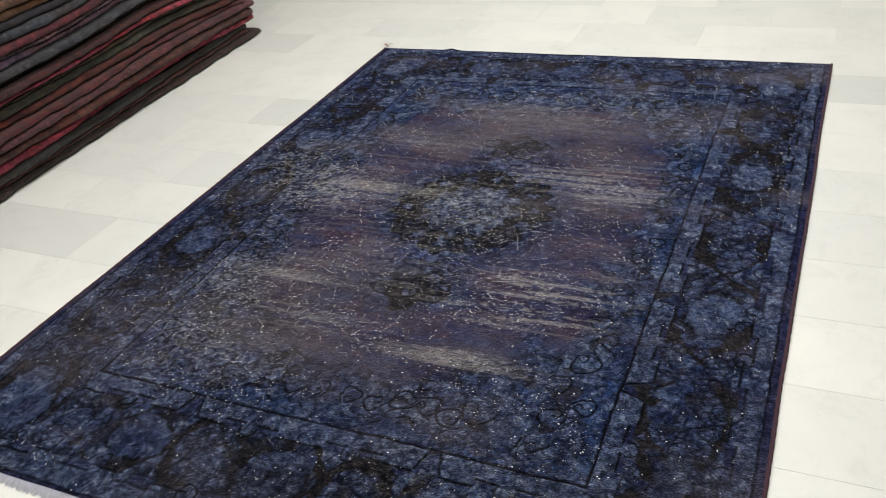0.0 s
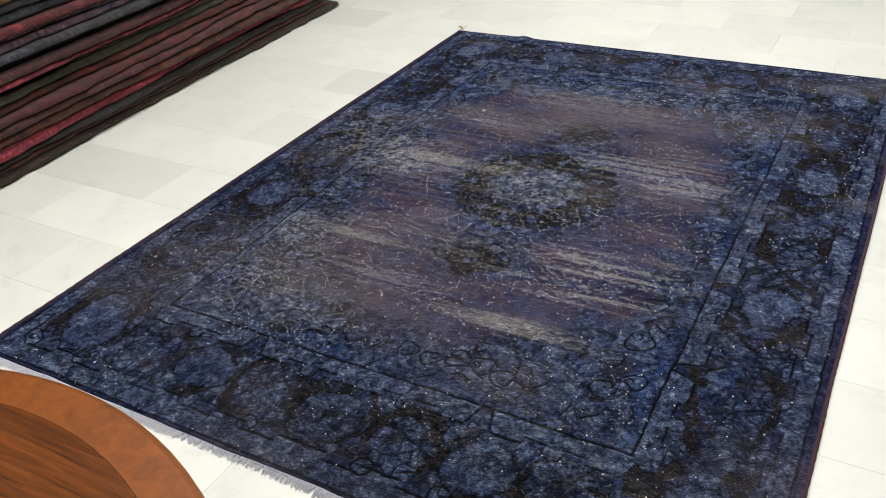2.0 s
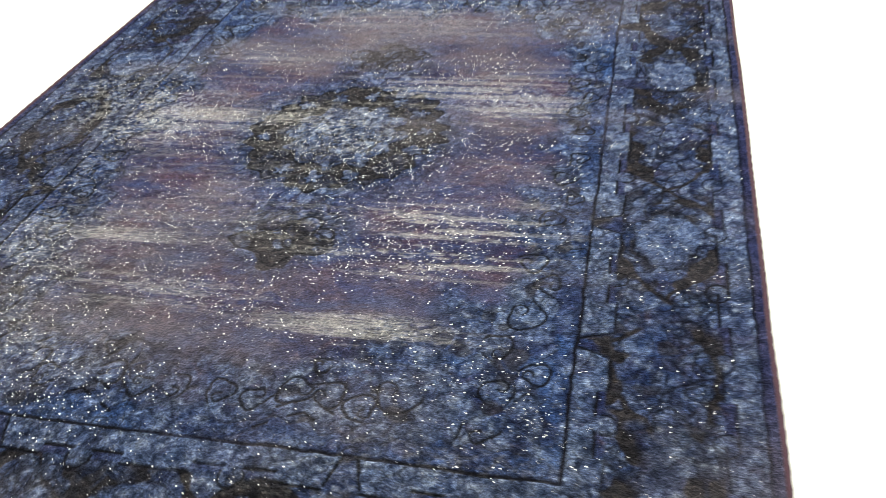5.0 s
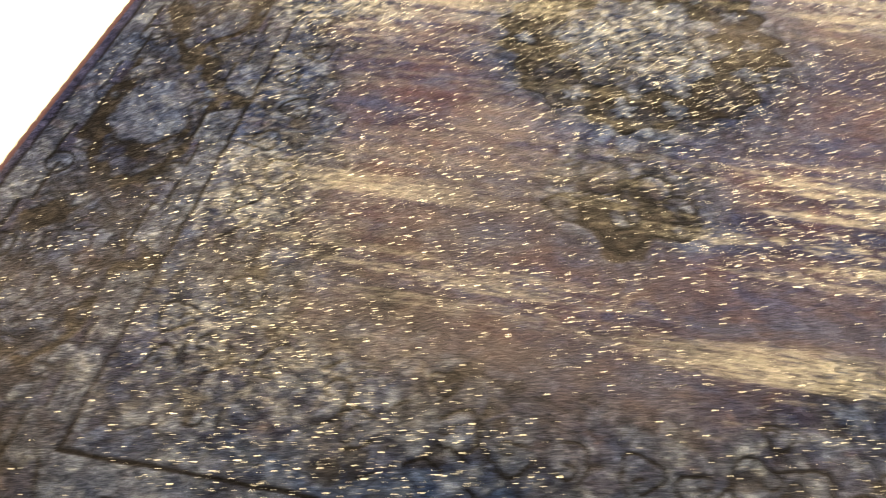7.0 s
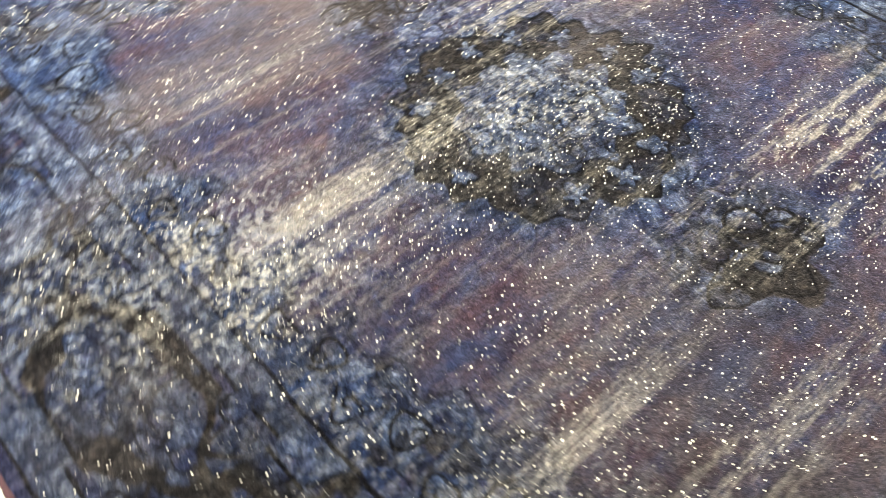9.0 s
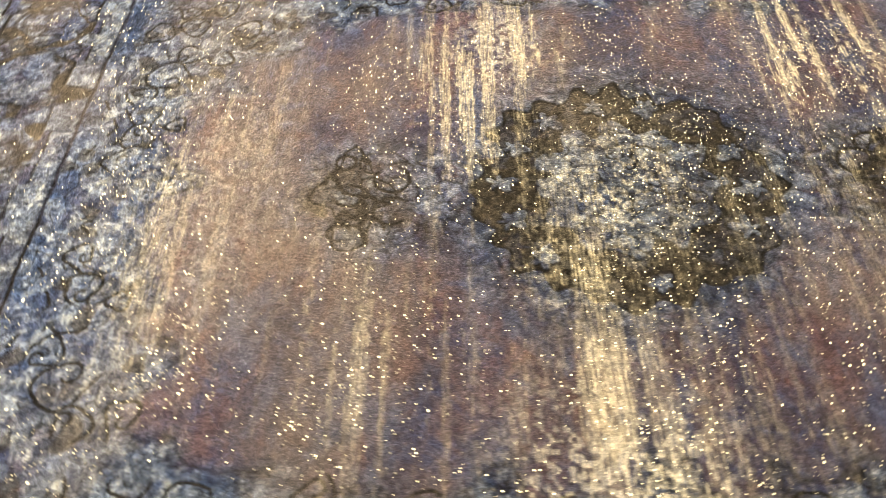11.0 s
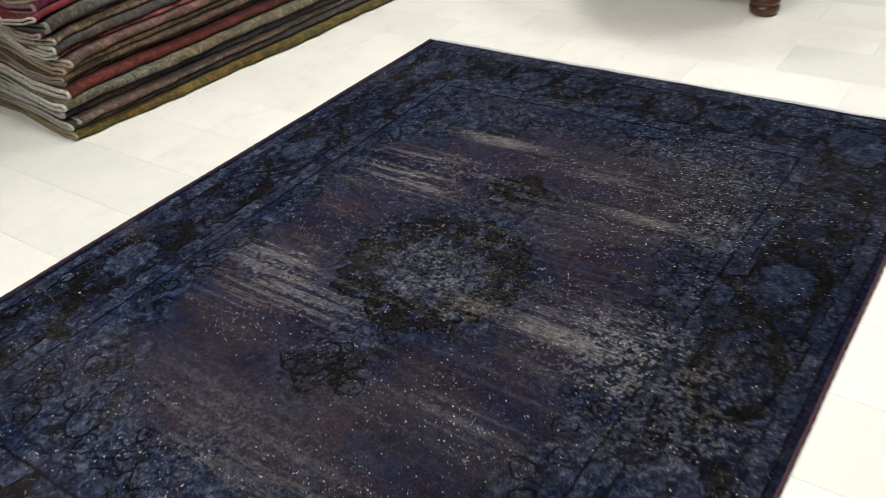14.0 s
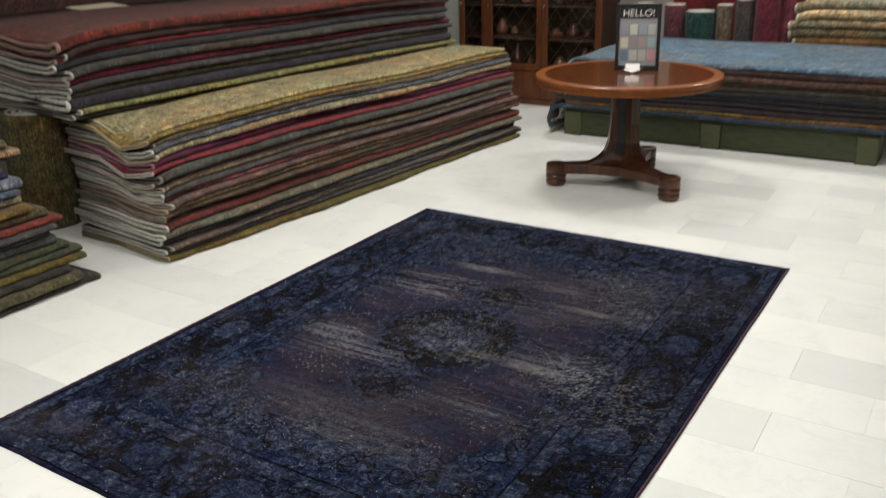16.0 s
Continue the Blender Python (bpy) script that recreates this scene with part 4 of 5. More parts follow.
# ---- piles of folded rugs ----
def folded_rug(name, depth, thick, length, colour, seed, wave, label, group, sag=0.0, lift=0.0, segments=76):
    """A rug folded double, the fold at x = 0, running along y from 0 to -length, its back at x = depth.
    wave(y) is the height of what it lies on."""
    rnd = random.Random(seed)
    t = thick / 2 * 0.82
    rc = thick / 2
    ob = new(name)
    # middle line of the folded cloth in x and z: in along the bottom, round the fold, back along the top
    line = [(depth, t / 2)] + [(x, t / 2) for x in (depth * 0.6, depth * 0.3, 0.09, 0.05)]
    swell = rnd.uniform(0.9, 1.2)
    for a in np.linspace(-90, 90, 9):
        line.append((0.026 - 0.026 * math.cos(radians(a)) * swell, rc + (rc - t / 2) * math.sin(radians(a)) * (1.0 + 0.0)))
    line += [(x, 2 * rc - t / 2) for x in (0.05, 0.09, depth * 0.3, depth * 0.6)] + [(depth, 2 * rc - t / 2)]
    ph, ph2 = rnd.uniform(0, 6.3), rnd.uniform(0, 6.3)
    wob, jut = rnd.uniform(0.004, 0.018), rnd.uniform(-0.036, 0.028)
    end0, end1 = rnd.uniform(-0.03, 0.03), rnd.uniform(-0.05, 0.05)
    pts = np.array(line)
    tan = np.gradient(pts, axis=0)
    tan /= np.linalg.norm(tan, axis=1)[:, None]
    nor = np.stack([-tan[:, 1], tan[:, 0]], 1)
    outer, inner = pts - nor * t / 2, pts + nor * t / 2
    ys = np.concatenate([np.linspace(0, 0.12, 6), np.linspace(0.12, length, segments)[1:]])
    rings = []
    for j, y in enumerate(ys):
        real = -(y * (length + end0 + end1) / length) + end0
        front = jut + wob * math.sin(y * 2.1 + ph) + 0.4 * wob * math.sin(y * 9 + ph2) + 0.0035 * math.sin(y * 31 + ph) + 0.003 * math.sin(y * 47 + 2 * ph2)
        near = math.exp(-y / 0.05)
        ring = []
        for side, loop in ((0, outer), (1, inner[::-1])):
            for (x, z) in loop:
                curl = near * (0.010 * math.sin(x * 13 + ph) + 0.006 * math.sin(x * 31 + ph2))
                ring.append((x + front * max(0.0, 1 - x / 0.4), real + 0.012 * math.sin(x * 9 + ph2) * near, z + wave(y, x) + 0.35 * curl + lift * near))
        rings.append(ring)
    body = part("folded_body", loft(rings), WOOL, ob, "", True)
    # the bound ends of both layers, seen at the near end
    ring_pts = [(x, z) for x, z in pts]
    path = []
    for (x, z) in ring_pts:
        curl = 0.010 * math.sin(x * 13 + ph) + 0.006 * math.sin(x * 31 + ph2)
        path.append((x + (jut + wob * math.sin(ph) + 0.4 * wob * math.sin(ph2)) * max(0.0, 1 - x / 0.4), end0 + 0.012 * math.sin(x * 9 + ph2) + 0.004, z + wave(0.0, x) + 0.35 * curl + lift))
    rr = t * 0.55
    rings = []
    for j, p in enumerate(path):
        a, b = Vector(path[max(0, j - 1)]), Vector(path[min(len(path) - 1, j + 1)])
        way = (b - a).normalized()
        e1 = Vector((0, 1, 0))
        e2 = way.cross(e1).normalized()
        rings.append([tuple(Vector(p) + rr * (math.cos(q) * e1 + math.sin(q) * e2)) for q in np.linspace(0, 2 * math.pi, 7)[:-1]])
    cord = part("bound_end", loft(rings), BINDING, ob, "paler bound end", True)
    for o in (body, cord):
        o.color = (*colour[:3], 1)
    return tagged(ob, label, "folded rug", group)


def vivid(colour, scale):
    """A dye colour, a little stronger than the faded sample."""
    c = srgb(*colour)[:3]
    grey = sum(c) / 3
    return tuple(max(0.004, grey + (v - grey) * 1.75) * scale for v in c)


def stack(colours, place, turn, depth, thick, length, words, group, seed, sway=0.03, lean=0.0, back=0.0, sag=0.01, ends=0.0, dye=1.0, hump=0.0, droop=0.0):
    """A pile of folded rugs, the lowest first. lean: how far the top lies back in x; back: the same along y."""
    z, total = 0.0, len(colours)
    rnd = random.Random(seed)
    m0 = pose(*place, 0, 0, turn)
    for k, (colour, word) in enumerate(colours):
        f = k / max(1, total - 1)
        th = thick * rnd.choice((0.72, 0.85, 0.95, 1.0, 1.1, 1.38))
        amp = sway * min(1.0, 0.25 + f)

        def wave(y, x, a=amp, p=rnd.uniform(-0.3, 0.3)):
            swell = f * (hump * math.exp(-(((y - length + 0.75) / 0.42) ** 2)) - droop * math.exp(-(length - y) / 0.16))
            return swell + a * 0.5 * (1 - math.cos(y / length * 2 * math.pi + 0.5 * p)) + 0.010 * f * math.sin(y * 3.1 + seed) - 0.085 * f * math.exp(-y / 0.13) * math.sin(math.pi * min(1.0, max(0.0, (x + 0.03) / min(0.55, depth)))) ** 2 + 0.012 * math.exp(-y / 0.08) * math.sin(x * 11 + seed) * min(1.0, 3 * f) - sag * math.exp(-y / 0.10) * f * (1 - min(1.0, x / depth)) * 2
        ob = folded_rug("folded_rug", depth, th, length, vivid(colour, DYE * dye * rnd.choice((0.55, 0.75, 0.9, 1.1, 1.35, 1.6))), seed * 100 + k, wave, f"{word} wool rug, folded and lying in a pile", group)
        ob.matrix_world = m0 @ pose(lean * f + rnd.uniform(-0.008, 0.008), -back * f + rnd.uniform(-ends, ends), z)
        z += th * 0.985
    return z


GREY, TAN, OLIVE = (118, 112, 104), (150, 132, 104), (110, 104, 72)
west = [((52, 40, 36), "black-brown"), ((74, 52, 50), "dark maroon"), ((46, 44, 42), "charcoal"), ((128, 74, 82), "dusty rose"), ((72, 50, 46), "dark brown"), ((120, 84, 88), "faded rose"),
        ((86, 50, 52), "dark red"), ((90, 54, 50), "red-brown"), ((58, 60, 50), "dark olive grey"), ((74, 62, 52), "brown"), ((200, 118, 128), "bright rose pink"), ((96, 62, 62), "wine red"),
        ((70, 66, 56), "dark taupe"), ((58, 58, 62), "charcoal grey"), ((138, 122, 134), "mauve grey"), ((110, 100, 106), "purple grey"), ((88, 48, 52), "dark red"), ((70, 72, 78), "slate grey"),
        ((54, 52, 62), "dark navy grey"), ((134, 112, 92), "beige brown"), ((120, 96, 84), "brown"), ((158, 128, 58), "mustard yellow"), ((96, 84, 78), "grey brown"), ((122, 98, 90), "rosy brown"),
        ((72, 64, 60), "dark brown"), ((98, 88, 80), "taupe"), ((60, 52, 52), "dark brown")]
stack(west, (-1.862, -0.10, 0.0), 180 + 2.5, 1.5, 0.0335, 3.2, "", "folded rugs piled along the west side", 11, 0.02, 0.06, dye=1.30, hump=0.075, droop=0.06)
east = [((128, 116, 52), "olive yellow"), ((84, 80, 78), "dark grey"), ((104, 96, 92), "grey brown"), ((96, 94, 98), "slate grey"), ((134, 132, 118), "pale grey-green"), ((110, 62, 58), "red-brown"), ((96, 84, 74), "dark brown"),
        ((106, 92, 80), "taupe"), ((150, 132, 112), "beige"), ((98, 84, 80), "brown"), ((122, 84, 86), "faded rose"), ((88, 84, 82), "dark grey"), ((134, 122, 108), "light taupe"), ((92, 66, 72), "mauve brown"), ((80, 80, 76), "charcoal grey"),
        ((112, 42, 60), "deep crimson"), ((112, 54, 82), "raspberry"), ((156, 148, 128), "cream grey"), ((142, 144, 150), "light grey"), ((98, 88, 74), "brown"), ((120, 108, 78), "olive tan"), ((178, 170, 142), "faded olive and orange")]
top_east = stack(east, (1.80, 1.42, 0.0), -4.75, 0.82, 0.0335, 3.50, "", "folded rugs piled along the east side", 23, 0.012, 0.14, 0.06, 0.012, ends=0.018, dye=1.35)
behind = [(GREY, "grey"), (TAN, "tan"), (OLIVE, "olive"), (GREY, "grey"), (TAN, "tan"), (OLIVE, "olive"), (GREY, "grey"), (TAN, "tan")]
stack(behind, (2.90, 1.0, 0.0), -4.75, 0.7, 0.0895, 3.05, "", "folded rugs behind the east pile", 29, 0.004)
upper = [((72, 70, 62), "dark grey"), ((130, 128, 98), "yellow-green"), ((78, 74, 84), "slate"), ((98, 96, 80), "olive grey"), ((76, 70, 72), "dark grey"), ((126, 58, 76), "rose red"), ((112, 110, 104), "grey"), ((62, 60, 66), "charcoal"), ((98, 44, 48), "dark red"), ((58, 38, 36), "dark brown"), ((104, 58, 50), "faded red-brown")]
top_upper = stack(upper, (2.46, 1.40, top_east - 0.006), -4.75, 1.36, 0.046, 3.46, "", "folded rugs on top of the east pile", 31, 0.02, 0.02, 0.0, 0.02, ends=0.02, dye=1.15)
south_east = [((72, 66, 58), "brown grey"), ((96, 92, 72), "olive grey"), ((58, 54, 48), "dark brown"), ((110, 100, 60), "olive"), ((60, 66, 52), "dark green"), ((76, 82, 62), "green grey"), ((70, 76, 74), "slate green"), ((64, 58, 72), "plum grey"), ((92, 90, 90), "grey"), ((154, 86, 80), "faded coral"), ((130, 120, 96), "beige"),
              ((150, 132, 92), "straw"), ((138, 134, 122), "pale grey"), ((112, 122, 138), "light blue grey"), ((108, 112, 118), "blue grey"), ((36, 40, 72), "navy blue"), ((124, 120, 106), "grey beige"), ((106, 108, 112), "steel grey"), ((150, 136, 120), "beige pink"), ((116, 112, 96), "olive grey"), ((126, 122, 112), "grey")]
stack(south_east, (1.95, 4.75, 0.0), 0, 1.1, 0.036, 2.92, "", "folded rugs piled by the aisle", 41, 0.01, 0.26, -0.22, 0.02, 0.05, dye=1.4)
card = new("paper_label", finish(box(-0.14, 0.14, -0.20, 0.20, 0, 0.004, 0.001), "paper_label", CREAM_CARD))
card.matrix_world = pose(3.55, 0.30, top_upper + top_east + 0.012, 0, -6, 6)
tagged(card, "cream paper label lying on the upper rug", "label")

wall_rug = new("hanging_rug", finish(box(X1 - 0.016, X1 - 0.004, -2.2, 2.6, 0.9, 2.4, 0.003), "hanging_rug", WOOL))
wall_rug.color = (*(c_ * DYE for c_ in srgb(104, 66, 58)[:3]), 1)
tagged(wall_rug, "faded red-brown rug hanging flat on the east wall", "rug")


def carpet_roll(x, y, r, h, colour, label, spiral=5, core=(0.5, 0.47, 0.42), tilt=(0, 0)):
    """A carpet rolled up and stood on end: outer skin and a wound end."""
    ob = thing("carpet_roll", (x, y, 0), label, "rolled carpet", "rolled carpets")
    rnd = random.Random(int(x * 100) + 7)
    prof = [(r * 0.97, 0.0), (r * 1.0, 0.03), (r * 1.01, h * 0.4), (r * 0.99, h * 0.8), (r * 1.0, h - 0.02), (r * 0.97, h)]
    bm = lathe(prof, 28)
    for v in bm.verts:
        a = math.atan2(v.co.y, v.co.x)
        v.co.x *= 1 + 0.02 * math.sin(3 * a + x * 5)
        v.co.y *= 1 + 0.02 * math.cos(2 * a + x * 3)
    skin = part("carpet_body", bm, WOOL, ob, "", True)
    skin.color = (*(c_ * DYE for c_ in srgb(*colour)[:3]), 1)
    rings, turns = [], 4
    for j in range(turns * 20 + 1):
        a = j / 20 * 2 * math.pi
        rr = 0.02 + (r * 0.93 - 0.02) * j / (turns * 20)
        c, s_ = math.cos(a), math.sin(a)
        rings.append([((rr + o) * c, (rr + o) * s_, h + z) for o, z in ((-0.006, -0.004), (-0.006, 0.008), (0.006, 0.008), (0.006, -0.004))])
    wound = part("wound_end", loft(rings), BINDING, ob, "pale wound backing")
    wound.color = (*core, 1)
    ob.rotation_euler = (radians(tilt[0]), radians(tilt[1]), 0)
    return ob


carpet_roll(3.03, 1.30, 0.19, 0.70, (124, 112, 60), "brown olive carpet roll standing on end between two piles")


# ---- the round table and what stands on it ----
TX, TY, TOP = 0.215, -1.10, 0.745
table = thing("pedestal_table", (TX, TY, 0), "round polished mahogany pedestal table with banded rim and bun feet", "table")
part("tabletop", lathe([(0.02, TOP - 0.02), (0.536, TOP - 0.02), (0.536, TOP)], 96), TABLE_TOP, table, "dark striped veneer centre")
bm = bmesh.new()
prof = [(0.5365, TOP - 0.025), (0.5365, TOP + 0.0003), (0.590, TOP + 0.0003), (0.598, TOP - 0.004), (0.600, TOP - 0.012), (0.596, TOP - 0.022), (0.590, TOP - 0.028), (0.590, TOP - 0.052), (0.584, TOP - 0.058), (0.56, TOP - 0.058)]
bm = loft([[(r_ * math.cos(a), r_ * math.sin(a), z_) for r_, z_ in prof] for a in np.linspace(0, 2 * math.pi, 97)], True, False)
bmesh.ops.remove_doubles(bm, verts=bm.verts, dist=1e-5)
part("banded_rim", bm, TABLE_BAND, table, "orange-brown cross-banded rim")
part("under_frame", lathe([(0.10, TOP - 0.075), (0.54, TOP - 0.056), (0.54, TOP - 0.0251), (0.10, TOP - 0.0251)], 64), TABLE_BASE, table)
def trefoil(reach, waist, corner, steps=10):
    """A three-cornered outline with hollow sides and cut corners; one corner points to -y."""
    pts = []
    for k in range(3):
        a0, a1 = radians(-90 + 120 * k), radians(30 + 120 * k)
        p0 = Vector((reach * math.cos(a0), reach * math.sin(a0)))
        p1 = Vector((reach * math.cos(a1), reach * math.sin(a1)))
        s0 = Vector((-math.sin(a0), math.cos(a0))) * corner
        s1 = Vector((math.sin(a1), -math.cos(a1))) * corner
        q0, q1 = p0 + s0, p1 + s1
        mid = (q0 + q1) / 2
        mid = mid.normalized() * waist
        for t in np.linspace(0, 1, steps):
            c = q0 * (1 - t) ** 2 + (mid * 2 - (q0 + q1) / 2) * 2 * t * (1 - t) + q1 * t**2
            pts.append((c.x, c.y))
    return pts


part("base_plate", slab(trefoil(0.47, 0.155, 0.050), 0.085, 0.150, 0.006), TABLE_BASE, table, "three-cornered mahogany plinth with hollow sides")
rings = []
for z, reach, waist, cor in ((0.150, 0.265, 0.125, 0.035), (0.160, 0.225, 0.115, 0.037), (0.185, 0.175, 0.095, 0.038), (0.23, 0.132, 0.078, 0.038), (0.30, 0.108, 0.067, 0.036), (0.42, 0.098, 0.060, 0.035), (0.60, 0.096, 0.058, 0.035), (0.690, 0.100, 0.062, 0.036)):
    rings.append([(x, y, z) for x, y in trefoil(reach, waist, cor)])
part("column", loft(rings), TABLE_BASE, table, "three-sided flared mahogany column")
for k in range(3):
    a = radians(90 + 120 * k)
    out = Vector((math.cos(a), math.sin(a), 0))
    acr = Vector((-math.sin(a), math.cos(a), 0))
    face = []
    for w_, z_ in ((-0.036, 0.215), (0.036, 0.215), (0.031, 0.30), (0.027, 0.55), (0.016, 0.59), (0.009, 0.60), (0.0, 0.63), (-0.009, 0.60), (-0.016, 0.59), (-0.027, 0.55), (-0.031, 0.30)):
        push = 0.0585 + 0.022 * math.exp(-(z_ - 0.2) / 0.05) + 0.011 * math.exp(-(z_ - 0.2) / 0.13)
        face.append((w_, z_, push))
    low = [tuple(out * (p - 0.012) + acr * w_ + Vector((0, 0, z_))) for w_, z_, p in face]
    high = [tuple(out * (p + 0.004) + acr * w_ + Vector((0, 0, z_))) for w_, z_, p in face]
    part("inset_panel", loft([low, high]), EBONY, table, "black ebonised pointed panel")
foot = [(0.046, 0.0), (0.058, 0.006), (0.066, 0.018), (0.068, 0.034), (0.065, 0.046), (0.060, 0.050), (0.063, 0.054), (0.069, 0.060), (0.070, 0.068), (0.066, 0.077), (0.062, 0.0848)]
for k in range(3):
    a = radians(-90 + 120 * k)
    bm = lathe(foot, 28)
    bmesh.ops.translate(bm, vec=(0.452 * math.cos(a), 0.452 * math.sin(a), 0), verts=bm.verts)
    f = part("bun_foot", bm, TABLE_BASE, table, "turned bun foot", True)
    cap = lathe([(0.064, 0.0852), (0.068, 0.090), (0.068, 0.146), (0.064, 0.1525), (0.03, 0.1535)], 28)
    bmesh.ops.translate(cap, vec=(0.452 * math.cos(a), 0.452 * math.sin(a), 0), verts=cap.verts)
    part("corner_cap", cap, TABLE_BASE, table, "", True)

# the upright display with its colour samples
sign = thing("display_stand", (0.207, -1.23, TOP + 0.001), "black upright display with greeting and pale colour samples", "display stand")
sign.rotation_euler = (0, 0, radians(180 + 20))
sign.scale = (1.0, 1.0, 0.99)
bm = bmesh.new()
for b in ((-0.142, -0.120, 0, 0.43), (0.120, 0.142, 0, 0.43), (-0.120, 0.120, 0.408, 0.43), (-0.120, 0.120, 0.0, 0.03)):
    box(b[0], b[1], -0.012, 0.012, b[2], b[3], 0.003, bm)
part("frame", bm, BLACK, sign)
part("back_board", box(-0.119, 0.119, 0.0, 0.008, 0.031, 0.407), plain("grey_board", (0.30, 0.31, 0.33, 1), 0.6, 0.1), sign)
part("header_panel", box(-0.119, 0.119, -0.004, -0.0002, 0.335, 0.406), BLACK, sign, "black header panel")
text = bpy.data.curves.new("greeting", "FONT")
text.body, text.size, text.extrude, text.align_x = "HELLO!", 0.062, 0.0006, "CENTER"
word = new("greeting", text)
word.parent = sign
word.matrix_local = pose(0, -0.0055, 0.348, 90, 0, 0)
text.materials.append(WHITE_CARD)
shades = ((150, 152, 164), (196, 196, 180), (150, 160, 172), (178, 180, 176), (200, 196, 176), (150, 140, 142), (164, 146, 146), (150, 172, 178), (110, 128, 146), (182, 182, 172), (176, 176, 166), (190, 140, 146))
for k, c in enumerate(shades):
    x, z = -0.086 + 0.0575 * (k % 4), 0.262 - 0.083 * (k // 4)
    part("colour_sample", box(x - 0.024, x + 0.024, -0.004, -0.0004, z - 0.034, z + 0.034, 0.001), plain("sample_shade", srgb(*c), 0.8, 0.08, 60, 0.3), sign)
holder = thing("card_holder", (0.185, -1.095, TOP + 0.001), "small bent steel holder with a blank white card", "card holder")
holder.rotation_euler = (0, 0, radians(180 + 20))
rings = []
for a in np.linspace(0, math.pi, 15):
    p = Vector((0.06 * math.cos(a), -0.035 * math.sin(a) + 0.02, 0.006 + 0.02 * abs(math.cos(a))))
    rings.append([(p.x + 0.005 * math.cos(b), p.y + 0.005 * math.sin(b), p.z + 0.005 * math.sin(b + 0.8)) for b in np.linspace(0, 2 * math.pi, 7)[:-1]])
part("bent_wire", loft(rings), STEEL, holder, "", True)
bm = box(-0.045, 0.045, 0.0, 0.004, 0.012, 0.062, 0.001)
bmesh.ops.rotate(bm, cent=(0, 0, 0.012), matrix=Matrix.Rotation(radians(-25), 3, "X"), verts=bm.verts)
part("card", bm, WHITE_CARD, holder, "blank white card")


# ---- the glazed cabinet ----
cab = thing("display_cabinet", (0, 0, 0), "reddish-brown wooden display cabinet with leaded glass doors", "cabinet")
CX0, CX1, CF, CB = 1.33, 2.86, -3.36, -3.82
bm = bmesh.new()
for b in ((CX0, CX1, CB, CB + 0.02, 0.0, 2.0), (CX0, CX0 + 0.03, CB + 0.02, CF - 0.03, 0.06, 2.0), (CX1 - 0.03, CX1, CB + 0.02, CF - 0.03, 0.06, 2.0), (CX0 + 0.03, CX1 - 0.03, CB + 0.02, CF - 0.03, 1.97, 2.0), (CX0 + 0.03, CX1 - 0.03, CB + 0.02, CF - 0.03, 0.30, 0.33)):
    box(*b, 0.002, bm)
part("carcass", bm, CABINET_SHADE, cab, "wooden carcass, colour darkened for the unlit inside")
part("plinth", box(CX0 - 0.01, CX1 + 0.01, CB, CF + 0.01, 0.0, 0.055, 0.006), CABINET, cab)
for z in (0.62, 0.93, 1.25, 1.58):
    part("shelf", box(CX0 + 0.031, CX1 - 0.031, CB + 0.021, CF - 0.05, z, z + 0.02, 0.002), CABINET_SHADE, cab)
part("cornice", box(CX0 - 0.03, CX1 + 0.03, CB, CF + 0.03, 2.0, 2.08, 0.015), CABINET, cab)
